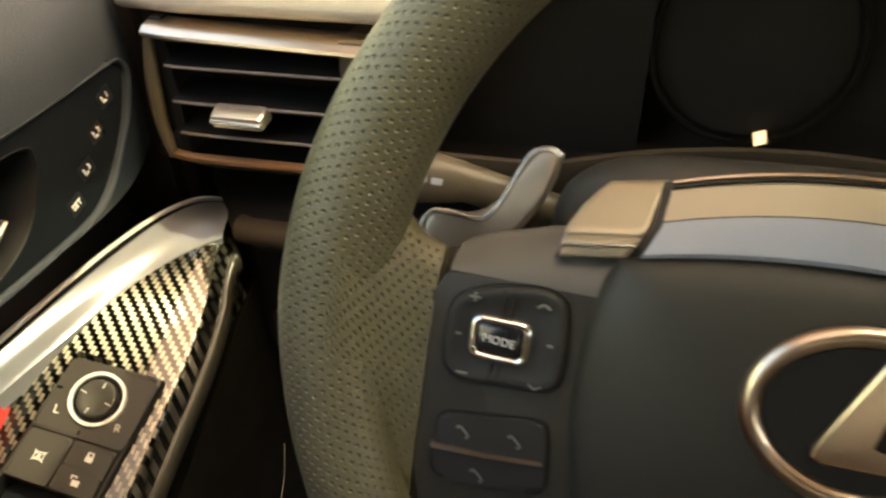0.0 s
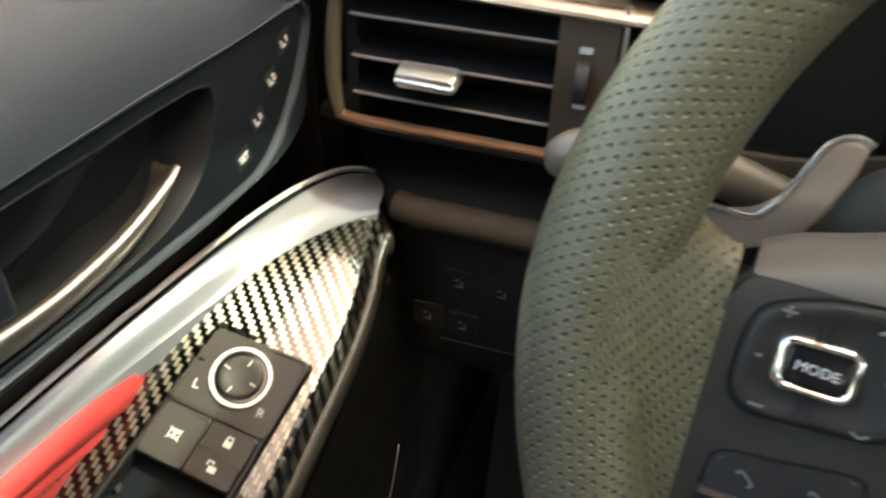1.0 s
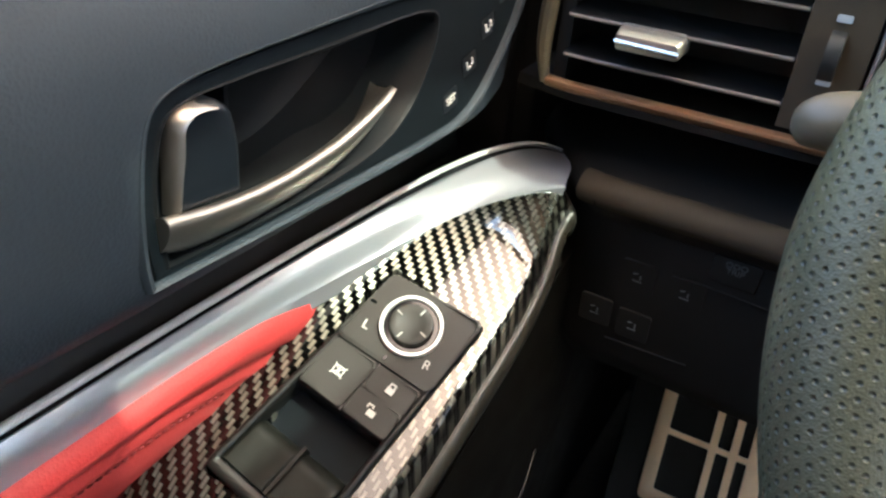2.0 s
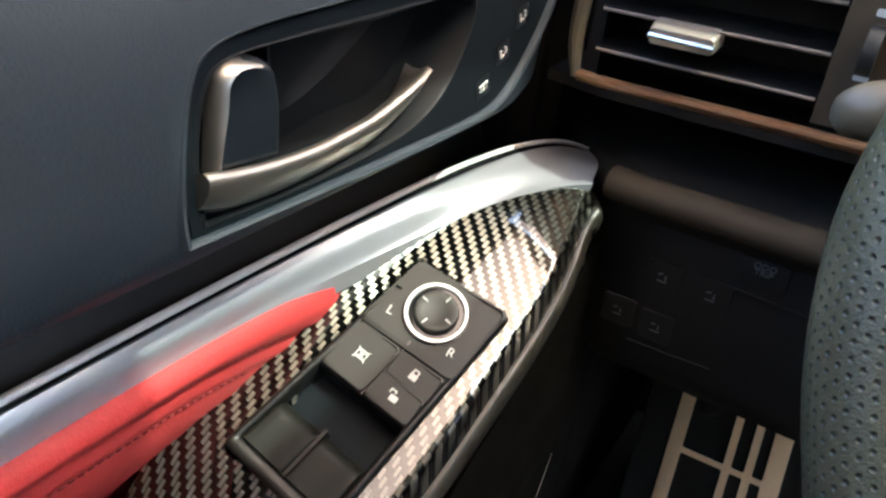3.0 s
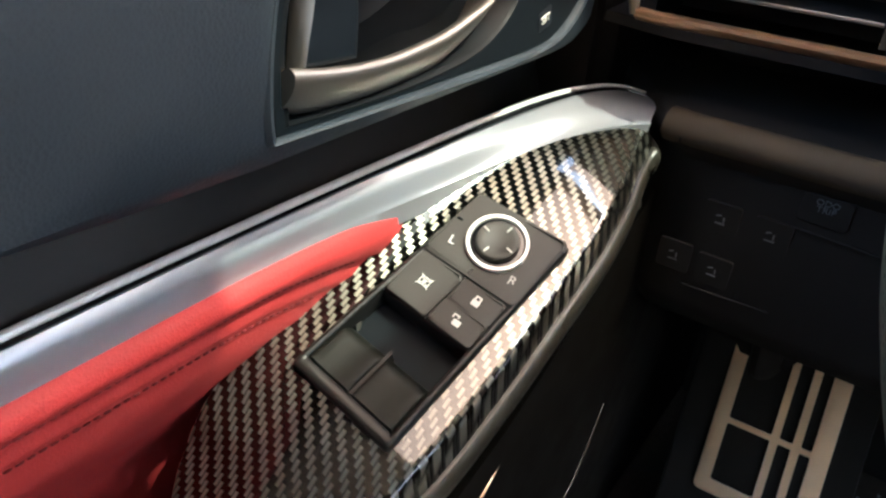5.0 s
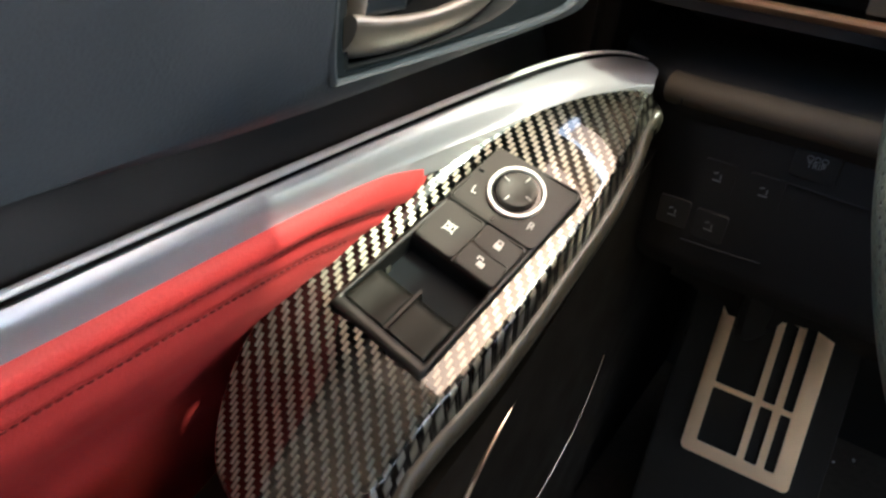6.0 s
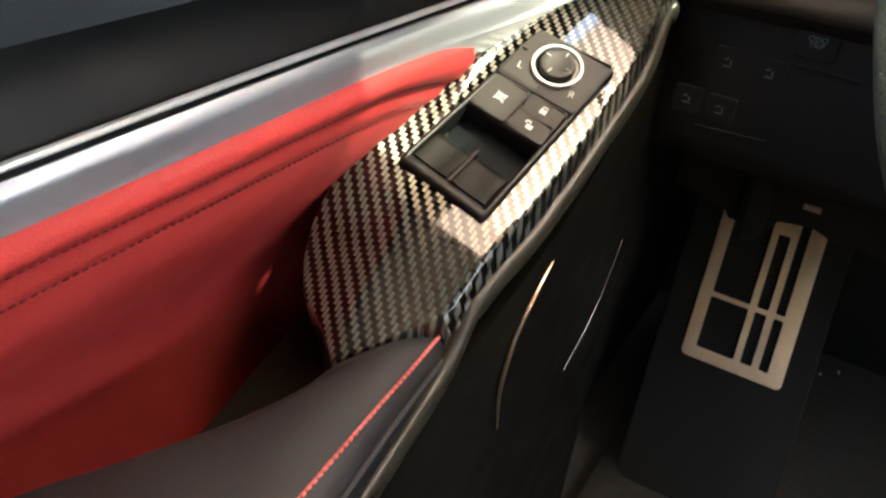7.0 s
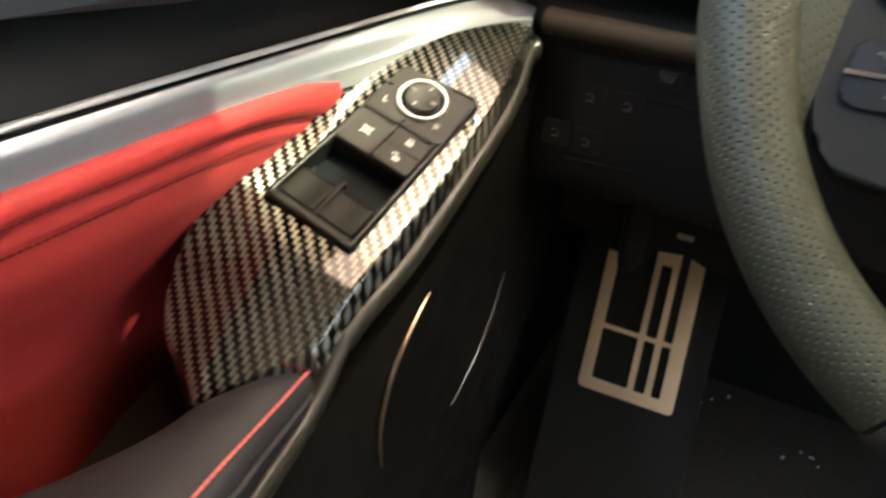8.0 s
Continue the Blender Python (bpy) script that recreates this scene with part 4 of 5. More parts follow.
def dash_y(x):
    """How far forward the dashboard's face lies, bowed round the driver."""
    return 0.352 + 0.05 * max(0.0, x + 0.06) ** 1.2 + 0.25 * max(0.0, -0.205 - x)


XS = [-0.236, -0.230, -0.222, -0.210] + span(-0.20, -0.07, 8)
TOP_SECTION = [(0.006, 0.6945), (0.0005, 0.6975), (-0.0010, 0.702), (0.004, 0.712), (0.020, 0.726), (0.060, 0.742), (0.14, 0.752), (0.30, 0.757), (0.58, 0.757), (0.58, 0.70)]
part("top_pad", loft([[(x, dash_y(x) + d, z - 0.05 * max(0, -0.215 - x)) for d, z in TOP_SECTION] for x in XS], closed=True, caps=True), DASH_TOP, dash, "beige-grey soft dashboard top", 50)
part("top_pad", loft([[(x, dash_y(x) + d, z) for d, z in TOP_SECTION] for x in span(0.31, 1.22, 12)], closed=True, caps=True), DASH_TOP, dash, "beige-grey soft dashboard top", 50)
SHELF = [(0.045, 0.700), (0.045, 0.620), (0.004, 0.618), (0.002, 0.6135), (0.040, 0.608), (0.055, 0.596), (0.030, 0.588), (0.002, 0.5835), (-0.006, 0.5790), (-0.0075, 0.5730), (-0.004, 0.5670), (0.001, 0.5620), (0.001, 0.486), (0.010, 0.470), (0.06, 0.450), (0.20, 0.43), (0.56, 0.44), (0.56, 0.70)]
part("lower_fascia", loft([[(x, dash_y(x) + d + (1.1 * max(0.0, -0.188 - x) if z < 0.61 else 0.0), z) for d, z in SHELF] for x in XS + span(-0.07, 0.02, 6)[1:]], closed=True, caps=True), MATT, dash, "black lower fascia with a soft ledge", 40)
part("ledge", tube([(x, dash_y(x) - 0.0005 + 1.1 * max(0.0, -0.188 - x), 0.5755) for x in span(-0.190, 0.0, 14)], 0.0082, 12), LEDGE, dash, "soft rounded ledge under the vent")
part("centre_fascia", loft([[(x, dash_y(x) + d, z) for d, z in ((0.09, 0.640), (0.09, 0.60), (0.05, 0.56), (0.06, 0.45), (0.2, 0.43), (0.56, 0.44), (0.56, 0.640))] for x in span(0.02, 1.22, 12)], closed=True, caps=True), MATT, dash, "plain black fascia behind the wheel")

# air vent
vent = thing("air_vent", (-0.155, 0.350, 0.622), "rectangular black side air vent with a bright metal frame and slats", "air vent")
VY = 0.3465
part("vent_box", join(box_bm(-0.214, 0.352, 0.622, -0.208, 0.394, 0.694), box_bm(-0.214, 0.388, 0.622, -0.092, 0.394, 0.694)), BLACK, vent, "dark duct behind the slats")


def trim_rows(xs, zf, sec):
    return [[(x, dash_y(x) - 0.352 + VY + d, zf(x) + z) for d, z in sec] for x in xs]


part("top_trim", loft(trim_rows(span(-0.215, -0.076, 22), lambda x: 0.6868 - 0.030 * (x + 0.20), ((-0.0040, 0.0), (-0.0052, 0.0010), (-0.0048, 0.0024), (-0.0020, 0.0042), (0.004, 0.0056), (0.012, 0.0058), (0.012, -0.002), (0.0, -0.002))), closed=True, caps=True), BRONZE, vent, "bright warm metal strip above the vent")
part("bottom_trim", loft(trim_rows(span(-0.2155, -0.088, 22), lambda x: 0.6215, ((0.0000, -0.0016), (-0.0030, 0.0002), (-0.0044, 0.0020), (-0.0042, 0.0034), (-0.0026, 0.0042), (0.0000, 0.0042), (0.003, -0.0016))), closed=True, caps=True), COPPER, vent, "warm metal strip under the vent")
part("side_trim", tube(spline([(-0.2155, 0.3465, 0.6225), (-0.2185, 0.3475, 0.640), (-0.2170, 0.3475, 0.665), (-0.2120, 0.3465, 0.690)], 13), [0.0022 + 0.0016 * math.sin(math.pi * i / 12) for i in range(13)], 10), STALK, vent, "olive-grey curved side of the frame")


def slat(z, tilt, parent):
    rows = []
    for x in span(-0.2085, -0.1165, 7):
        y = dash_y(x) - 0.352 + VY
        rows.append([(x, y + 0.001, z + 0.0011), (x, y - 0.0004, z + 0.0004), (x, y - 0.0004, z - 0.0010), (x, y + 0.001, z - 0.0014), (x, y + 0.020, z - 0.0012 + tilt), (x, y + 0.020, z + 0.0008 + tilt)])
    return part("slat", loft(rows, closed=True, caps=True), BEZEL, parent, "black slat")


slats = [slat(z, 0.004, vent) for z in (0.6725, 0.6540, 0.6368)]
for z in (0.6724, 0.6539, 0.6367):
    part("slat_edge", tube([(x, dash_y(x) - 0.352 + VY - 0.0006, z) for x in span(-0.2080, -0.1168, 9)], 0.0008, 6), COLUMN_TRIM, vent, "thin brown-grey slat edge")
tab = part("slide_tab", slab(rounded(-0.0145, -0.0040, 0.0145, 0.0040, 0.0020), 0.0, 0.010, frame_of((-0.1705, 0.3480, 0.6510), (1, 0, 0), (0, -0.25, 1)), 0.0016, 2, 0.92), PADDLE_METAL, vent, "silver-grey slide tab on the slat")
part("tab_edge", tube([(x, 0.3385, 0.6488 - 0.0003 * (x + 0.17) / 0.013) for x in span(-0.1838, -0.1572, 9)], 0.0013, 8), METAL, tab, "bright front edge")
part("control_column", loft([[(x, dash_y(x) - 0.352 + VY + d, z) for d, z in ((0.03, 0.690), (0.000, 0.6895), (-0.0018, 0.685), (-0.0022, 0.655), (-0.001, 0.628), (0.03, 0.624))] for x in span(-0.1160, -0.0925, 6)], closed=True, caps=True), LEDGE, vent, "dark brown column beside the slats")
part("column_edge", tube([(-0.0905, 0.3450, 0.690), (-0.0900, 0.3445, 0.660), (-0.0905, 0.3455, 0.630)], 0.0012, 8), METAL, vent, "bright edge strip")
tm = Matrix.Translation((-0.1045, 0.3475, 0.6580)) @ pose(0, 0, 0, 0, 90, 0)
wheel_bm = disc(tm, 0.0098, -0.0026, 0.0026, 24, 0.0008)
part("thumbwheel", wheel_bm, BUTTON, vent, "small dark thumbwheel")
for z, h in ((0.6715, 0.0026), (0.6485, 0.0022)):
    part("mark", slab(rounded(-0.0026, -h / 2, 0.0026, h / 2, 0.0006, 2), -0.0005, 0.0006, frame_of((-0.1045, 0.3444 if z > 0.66 else 0.3438, z), (1, 0, 0), (0, 0, 1))), WHITE, vent, "white vent sign")

# switches low on the fascia
fascia_switches = thing("fascia_switch", (-0.113, 0.350, 0.557), "black trip meter button with faint print, low on the fascia", "button")
fm = lambda x, z: frame_of((x, dash_y(x) + 0.0005, z), (1, 0, 0), (0, -0.08, 1))
part("cap", slab(rounded(-0.0105, -0.0072, 0.0105, 0.0072, 0.0015), -0.002, 0.0010, fm(-0.1130, 0.5555), 0.0004), MATT, fascia_switches)
text("print", "ODO\nTRIP", 0.0042, fm(-0.1130, 0.5570) @ Matrix.Translation((0, 0.0008, 0.0012)), GREY_PRINT, fascia_switches, "faint grey lettering")
for x, z in ((-0.1545, 0.5360), (-0.1310, 0.5355), (-0.1720, 0.5090), (-0.1515, 0.5075)):
    kn = thing("fascia_button", (x, 0.350, z), "small black button with a faint sign on the fascia", "button", "fascia buttons")
    part("cap", slab(rounded(-0.0085, -0.0085, 0.0085, 0.0085, 0.0016), -0.002, 0.0004, fm(x, z)), MATT, kn)
    fmm = fm(x, z) @ Matrix.Translation((0, 0, 0.0004))
    part("sign", join(bar(fmm, -0.0026, -0.0022, 0.0020, -0.0022, 0.0007, -0.0002, 0.0003), bar(fmm, -0.0026, 0.0016, -0.0004, 0.0024, 0.0007, -0.0002, 0.0003), bar(fmm, 0.0012, 0.0016, 0.0012, -0.0010, 0.0007, -0.0002, 0.0003)), GREY_PRINT, kn, "faint grey sign")
for x0, x1, z0, z1 in ((-0.1640, -0.1215, 0.4945, 0.4965), (-0.1260, -0.0850, 0.5440, 0.5425)):
    part("panel_joint", tube([(x0, dash_y(x0) + 0.0001, z0), (x1, dash_y(x1) + 0.0001, z1)], 0.0005, 6), MATT, dash, "thin edge between fascia panels")

# ---- instrument cluster ----
cluster = thing("instrument_cluster", (0.10, 0.44, 0.63), "dark unlit instrument cluster under its hood, with a thin silver ring", "instrument cluster")
FLOOR_SECTION = [(0.338, 0.640), (0.3345, 0.655), (0.3355, 0.6600), (0.338, 0.6605), (0.343, 0.650), (0.355, 0.634), (0.375, 0.6245), (0.40, 0.6200), (0.412, 0.612), (0.43, 0.600)]
part("hood_floor", loft([[(x, y, z - min(0.016, 1.5 * (x - 0.085) ** 2)) for y, z in FLOOR_SECTION] for x in span(-0.075, 0.275, 29)]), LEDGE, cluster, "dark brown rolled lower lip of the hood")
part("back_plate", slab(rounded(-0.085, 0.618, 0.285, 0.80, 0.03), 0, 0.006, Matrix(((1, 0, 0, 0), (0, 0, -1, 0.424), (0, 1, 0, 0), (0, 0, 0, 1)))), MATT, cluster, "black dial background")
part("hood", loft([[(0.10 + 0.185 * math.cos(radians(a)), y, 0.63 + (0.150 + 0.01 * (0.43 - y)) * max(0, math.sin(radians(a))) ** 0.7) for a in span(0, 180, 21)] for y in (0.345, 0.37, 0.43)]), MATT, cluster, "black hood over the dials")
gm = Matrix(((1, 0, 0, 0.0665), (0, 0.10, -1, 0.402), (0, 1, 0.10, 0.6795), (0, 0, 0, 1)))
part("dial_ring", ring_bm(gm, 0.0475, 0.0448, -0.004, 0.002, 64), DARK, cluster, "thin silver dial ring")
part("dial_face", disc(gm, 0.0442, -0.010, -0.006, 48), MATT, cluster, "gloss black dial face")
part("marker", slab([(-0.0018, -0.0040), (0.0034, -0.0020), (0.0019, 0.0042), (-0.0034, 0.0022)], 0, 0.001, gm @ Matrix.Translation((0.0103, -0.0425, 0.0022))), AMBER, cluster, "small lit amber marker")

# ---- steering column ----
column = thing("steering_column", (0.08, 0.33, 0.58), "grey-brown steering column shroud with two stalks", "steering column")
rows = []
for y, top_z, w in ((0.262, 0.650, 0.078), (0.270, 0.660, 0.086), (0.282, 0.6675, 0.091), (0.292, 0.6712, 0.094), (0.300, 0.6720, 0.095), (0.306, 0.6705, 0.095), (0.311, 0.664, 0.094), (0.316, 0.652, 0.093), (0.330, 0.632, 0.092), (0.392, 0.610, 0.090)):
    h = 0.048
    rows.append([(0.082 + w * math.copysign(abs(math.cos(a)) ** 0.42, math.cos(a)), y, top_z - h + h * math.copysign(abs(math.sin(a)) ** 0.62, math.sin(a))) for a in span(0, 2 * math.pi * 35 / 36, 36)])
part("shroud", loft(rows, closed=True, caps=True), SHROUD, column, "soft grey-brown plastic shroud", 60)
st = spline([(-0.1050, 0.3000, 0.6420), (-0.0990, 0.3000, 0.6475), (-0.0880, 0.3000, 0.6510), (-0.0705, 0.3000, 0.6525), (-0.0560, 0.3000, 0.6525), (-0.0420, 0.3010, 0.6500), (-0.0050, 0.3060, 0.6360), (0.0300, 0.3110, 0.6200)], 29)
stalk = part("indicator_stalk", tube(st, [0.0036, 0.0060, 0.0076, 0.0086, 0.0092] + [0.0096] * 7 + [0.0100, 0.0104, 0.0104, 0.0102, 0.0096, 0.0092, 0.0088] + [0.0080] * 10, 18), STALK, column, "grey-brown indicator stalk")
for i in (11, 12, 13):
    part("grip_ridge", tube([Vector(st[i]), Vector(st[i]) + Vector((0.0016, 0, 0))], 0.0108, 18), STALK, stalk)

for k in (0, 1):
    sm = frame_of((-0.0640 + 0.0062 * k, 0.2915, 0.6570 - 0.0006 * k), (1, 0, -0.08), (0, 0.5, 1))
    part("stalk_sign", slab(rounded(-0.0022, -0.0013, 0.0022, 0.0013, 0.0005, 2), 0.0, 0.0012, sm), WHITE, stalk, "white printed sign")

# ---- steering wheel ----
WC = Vector((0.0804, 0.2088, 0.6478))
W_TILT, W_YAW = radians(26.7), radians(-5.65)
_r = Vector((math.cos(W_YAW), math.sin(W_YAW), 0))
_n = Vector((math.sin(W_YAW) * math.cos(W_TILT), -math.cos(W_YAW) * math.cos(W_TILT), math.sin(W_TILT)))
WM = frame_of(WC, _r, _n.cross(_r))
wheel = thing("steering_wheel", WC, "dark perforated-leather steering wheel with silver paddles and buttons", "steering wheel")
R_RIM = 0.1588


def rim_rows(a0, a1, n, grow=0.0):
    """Sections of the rim from one angle to another, in degrees from the right; it is a little flatter below."""
    out = []
    for i in range(n):
        deg = a0 + (a1 - a0) * i / (n - 1)
        a = radians(deg)
        near = max(0.0, 1 - abs(((deg - 168 + 180) % 360) - 180) / 40) + max(0.0, 1 - abs(((deg - 12 + 180) % 360) - 180) / 40)
        ra, rb = 0.0162 + 0.0030 * near + grow, 0.0172 + grow
        low = min(1.0, max(0.0, -math.sin(a) - 0.02) / 0.35)
        c = Vector((math.cos(a), math.sin(a), 0))
        out.append([WM @ (c * (R_RIM - 0.0015 * near - 0.0035 * low + ra * math.cos(t)) + Vector((0, 0, rb * math.sin(t)))) for t in [2 * math.pi * k / 28 for k in range(28)]])
    return out


rim = part("rim", loft(rim_rows(-64.0, 244.0, 141), closed=True), RIM, wheel, "dark grey perforated leather rim", 80)
part("rim_bottom", loft(rim_rows(244.6, 295.4, 27, 0.0003), closed=True, caps=True), RIM_SMOOTH, wheel, "smooth dark leather bottom of the rim", 80)
for a0 in (244.0, 295.2):
    part("rim_seam", loft(rim_rows(a0, a0 + 0.8, 3, -0.0004), closed=True, caps=True), BEZEL, wheel, "dark seam across the rim", 80)


def wslab(outline, z0, z1, bevel=0.0, segs=2, top=1.0):
    return slab(outline, z0, z1, WM, bevel, segs, top)


# leather gussets where the spokes leave the rim
for s in (-1, 1):
    rows = []
    for f in span(0, 1, 13):
        u = s * (0.152 - 0.028 * f)
        v0, v1 = -0.055 - 0.025 * f, 0.022 + 0.030 * (1 - f) ** 2
        w = -0.0025 + 0.0190 * (0.5 + 0.5 * math.cos(math.pi * f)) ** 1.2
        rows.append([WM @ Vector((u, v0 + (v1 - v0) * k / 14, w - 0.007 * abs(2 * k / 14 - 1) ** 5)) for k in range(15)] +
                    [WM @ Vector((u, v1 - (v1 - v0) * k / 14, -0.014)) for k in range(15)])
    part("spoke_leather", loft(rows, closed=True, caps=True), RIM, wheel, "perforated leather at the spoke", 80)
# spoke plates
SPOKE = [(-0.1200, 0.0165), (-0.1250, 0.0060), (-0.1275, -0.0130), (-0.1260, -0.0400), (-0.1200, -0.0640), (-0.1080, -0.0760)]
for s in (1, -1):
    o = [(s * x, y) for x, y in spline(SPOKE, 25) + [(-0.0650, -0.0790), (-0.0640, 0.0175)]]
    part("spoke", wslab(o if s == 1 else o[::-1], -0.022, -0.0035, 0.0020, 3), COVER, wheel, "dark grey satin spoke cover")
    # the spoke's shoulder rolls away from the driver above the keys
    rows = []
    for f in span(0, 1, 13):
        u = -0.1200 + 0.0560 * f
        vt = float(np.interp(u, [-0.120, -0.112, -0.100, -0.090, -0.064], [0.0235, 0.0275, 0.0305, 0.0335, 0.0345]))
        rows.append([WM @ Vector((s * u, 0.0162 + (vt - 0.0162) * q, -0.0036 - 0.0110 * q ** 1.5)) for q in span(0, 1, 9)] + [WM @ Vector((s * u, vt + 0.0005, -0.0220)), WM @ Vector((s * u, 0.0162, -0.0220))])
    # same cover as the spoke, with the light on it painted in
    part("spoke_shoulder", loft(rows, closed=True, caps=True), COVER_LIT, wheel, "satin shoulder of the spoke cover, coloured lighter as if lit", 60)
# control pad, phone pad
PAD_LINE = [(-0.1137, 0.0100), (-0.1080, 0.0126), (-0.0990, 0.0148), (-0.0880, 0.0156), (-0.0822, 0.0130), (-0.0805, 0.0070), (-0.0795, -0.0080), (-0.0812, -0.0140), (-0.0860, -0.0163), (-0.0980, -0.0172), (-0.1110, -0.0182), (-0.1165, -0.0155), (-0.1184, -0.0100), (-0.1180, 0.0010), (-0.1165, 0.0070)]
PAD_LINE = spline(PAD_LINE + PAD_LINE[:1], 61)[:-1]
part("pad_gap", wslab(grown(PAD_LINE, 0.0011), -0.006, -0.0030), BEZEL, wheel, "black gap round the control pad")
pad_rows = [[WM @ Vector((x, y, z)) for x, y in grown(PAD_LINE, d)] for d, z in ((0.0, -0.005), (0.0, -0.0018), (-0.0006, -0.0008), (-0.0018, -0.0004), (-0.0040, -0.0010), (-0.0065, -0.0016), (-0.0100, -0.0018), (-0.0140, -0.0018))]
sq = part("control_pad", loft(pad_rows, closed=True, caps=True), BLACK, wheel, "rounded black control pad with a raised border", 60)
mode_rows = [[WM @ Vector((x, y, z)) for x, y in o] for o, z in ((rounded(-0.1106, -0.0100, -0.0900, 0.0050, 0.0040), -0.0016), (rounded(-0.1100, -0.0095, -0.0906, 0.0045, 0.0036), -0.0002), (rounded(-0.1092, -0.0088, -0.0914, 0.0038, 0.0030), 0.0005), (rounded(-0.1080, -0.0078, -0.0926, 0.0028, 0.0022), 0.0002), (rounded(-0.1074, -0.0072, -0.0932, 0.0022, 0.0018), -0.0012))]
part("mode_ring", loft(mode_rows, closed=True), CHROME, sq, "bright chrome surround", 60)
part("mode_button", wslab(rounded(-0.1074, -0.0072, -0.0932, 0.0022, 0.0018), -0.003, 0.0002, 0.0006), GLOSS, sq, "black centre button")
text("print", "MODE", 0.0036, WM @ Matrix.Translation((-0.1003, -0.0026, 0.0004)) @ pose(0, 0, 0, 0, 0, -3), WHITE, sq, "pale lettering")
for u, v, kind in ((-0.1098, 0.0098, "plus"), (-0.0880, 0.0108, "up"), (-0.1110, -0.0155, "minus"), (-0.0872, -0.0150, "down"), (-0.1138, -0.0030, "dot"), (-0.0845, -0.0010, "dot")):
    q = WM @ Matrix.Translation((u, v, -0.0010))
    bars = {"plus": ((-0.0017, 0, 0.0017, 0), (0, -0.0015, 0, 0.0015)), "minus": ((-0.0018, 0, 0.0018, 0),), "up": ((-0.0020, -0.0006, 0, 0.0006), (0, 0.0006, 0.0020, -0.0006)), "down": ((-0.0020, 0.0006, 0, -0.0006), (0, -0.0006, 0.0020, 0.0006)), "dot": ((-0.0008, 0, 0.0008, 0),)}[kind]
    part("sign", join(*[bar(q, *bb, 0.0007, -0.0003, 0.0008) for bb in bars]), GREY_PRINT, sq, "faint printed sign")
for u0 in (-0.0985, -0.1012):
    part("joint", join(bar(WM, u0 + 0.0003, 0.0056, u0 + 0.0008, 0.0140, 0.0005, -0.0018, -0.0003), bar(WM, u0 - 0.001, -0.0165, u0 - 0.0006, -0.0105, 0.0005, -0.0018, -0.0003)), MATT, sq)
PHONE_LINE = [(-0.1168, -0.0330), (-0.1130, -0.0304), (-0.0990, -0.0286), (-0.0860, -0.0264), (-0.0818, -0.0288), (-0.0804, -0.0380), (-0.0798, -0.0460), (-0.0830, -0.0500), (-0.0980, -0.0520), (-0.1120, -0.0530), (-0.1166, -0.0500), (-0.1172, -0.0410)]
PHONE_LINE = spline(PHONE_LINE + PHONE_LINE[:1], 49)[:-1]
part("pad_gap", wslab(grown(PHONE_LINE, 0.0010), -0.006, -0.0030), BEZEL, wheel, "black gap round the phone keys")
tel = part("phone_pad", wslab(PHONE_LINE, -0.006, -0.0016, 0.0012, 3), BLACK, wheel, "black phone key pad")
part("phone_divider", wslab([(-0.1180, -0.0415), (-0.1000, -0.0408), (-0.0812, -0.0388), (-0.0812, -0.0398), (-0.1000, -0.0420), (-0.1178, -0.0430)], -0.003, -0.0004), BRONZE, tel, "thin bright metal line")
for u, v in ((-0.1075, -0.0350), (-0.0905, -0.0340), (-0.1010, -0.0485)):
    q = WM @ Matrix.Translation((u, v, -0.0016)) @ pose(0, 0, 0, 0, 0, -40)
    part("sign", join(bar(q, -0.0020, 0.0, 0.0020, 0.0, 0.0007, 0, 0.0004), bar(q, -0.0022, 0.0, -0.0022, -0.0014, 0.0008, 0, 0.0004), bar(q, 0.0022, 0.0, 0.0022, -0.0014, 0.0008, 0, 0.0004)), GREY_PRINT, tel, "faint handset sign")
# hub pad with its domed face
HUB = [(-0.0690, 0.0290), (-0.0745, 0.0150), (-0.0765, -0.0100), (-0.0745, -0.0350), (-0.0660, -0.0620), (-0.0500, -0.0790), (-0.0200, -0.0860), (0.0200, -0.0860), (0.0500, -0.0790), (0.0660, -0.0620), (0.0745, -0.0350), (0.0765, -0.0100), (0.0745, 0.0150), (0.0690, 0.0290), (0.0350, 0.0345), (0.0, 0.0362), (-0.0350, 0.0345)]
rows = []
hc = Vector((0, -0.02, 0))
for f, z in ((1.0, -0.030), (1.0, -0.0055), (0.985, -0.0022), (0.95, 0.0002), (0.85, 0.0030), (0.65, 0.0062), (0.4, 0.0082), (0.15, 0.0090), (0.01, 0.0091)):
    w = min(1.0, (1.0 - f) / 0.45)
    row = []
    for x, y in spline(HUB + HUB[:1], 69)[:-1]:
        d = Vector((x, y, 0)) - hc
        round_d = d.normalized() * (1.0 / math.sqrt((d.normalized().x / 0.075) ** 2 + (d.normalized().y / 0.060) ** 2))
        row.append(WM @ (hc + d.lerp(round_d, w) * f + Vector((0, 0, z))))
    rows.append(row)
hub = part("hub_pad", loft(rows, closed=True, caps=True), COVER, wheel, "soft dark grey hub pad", 50)
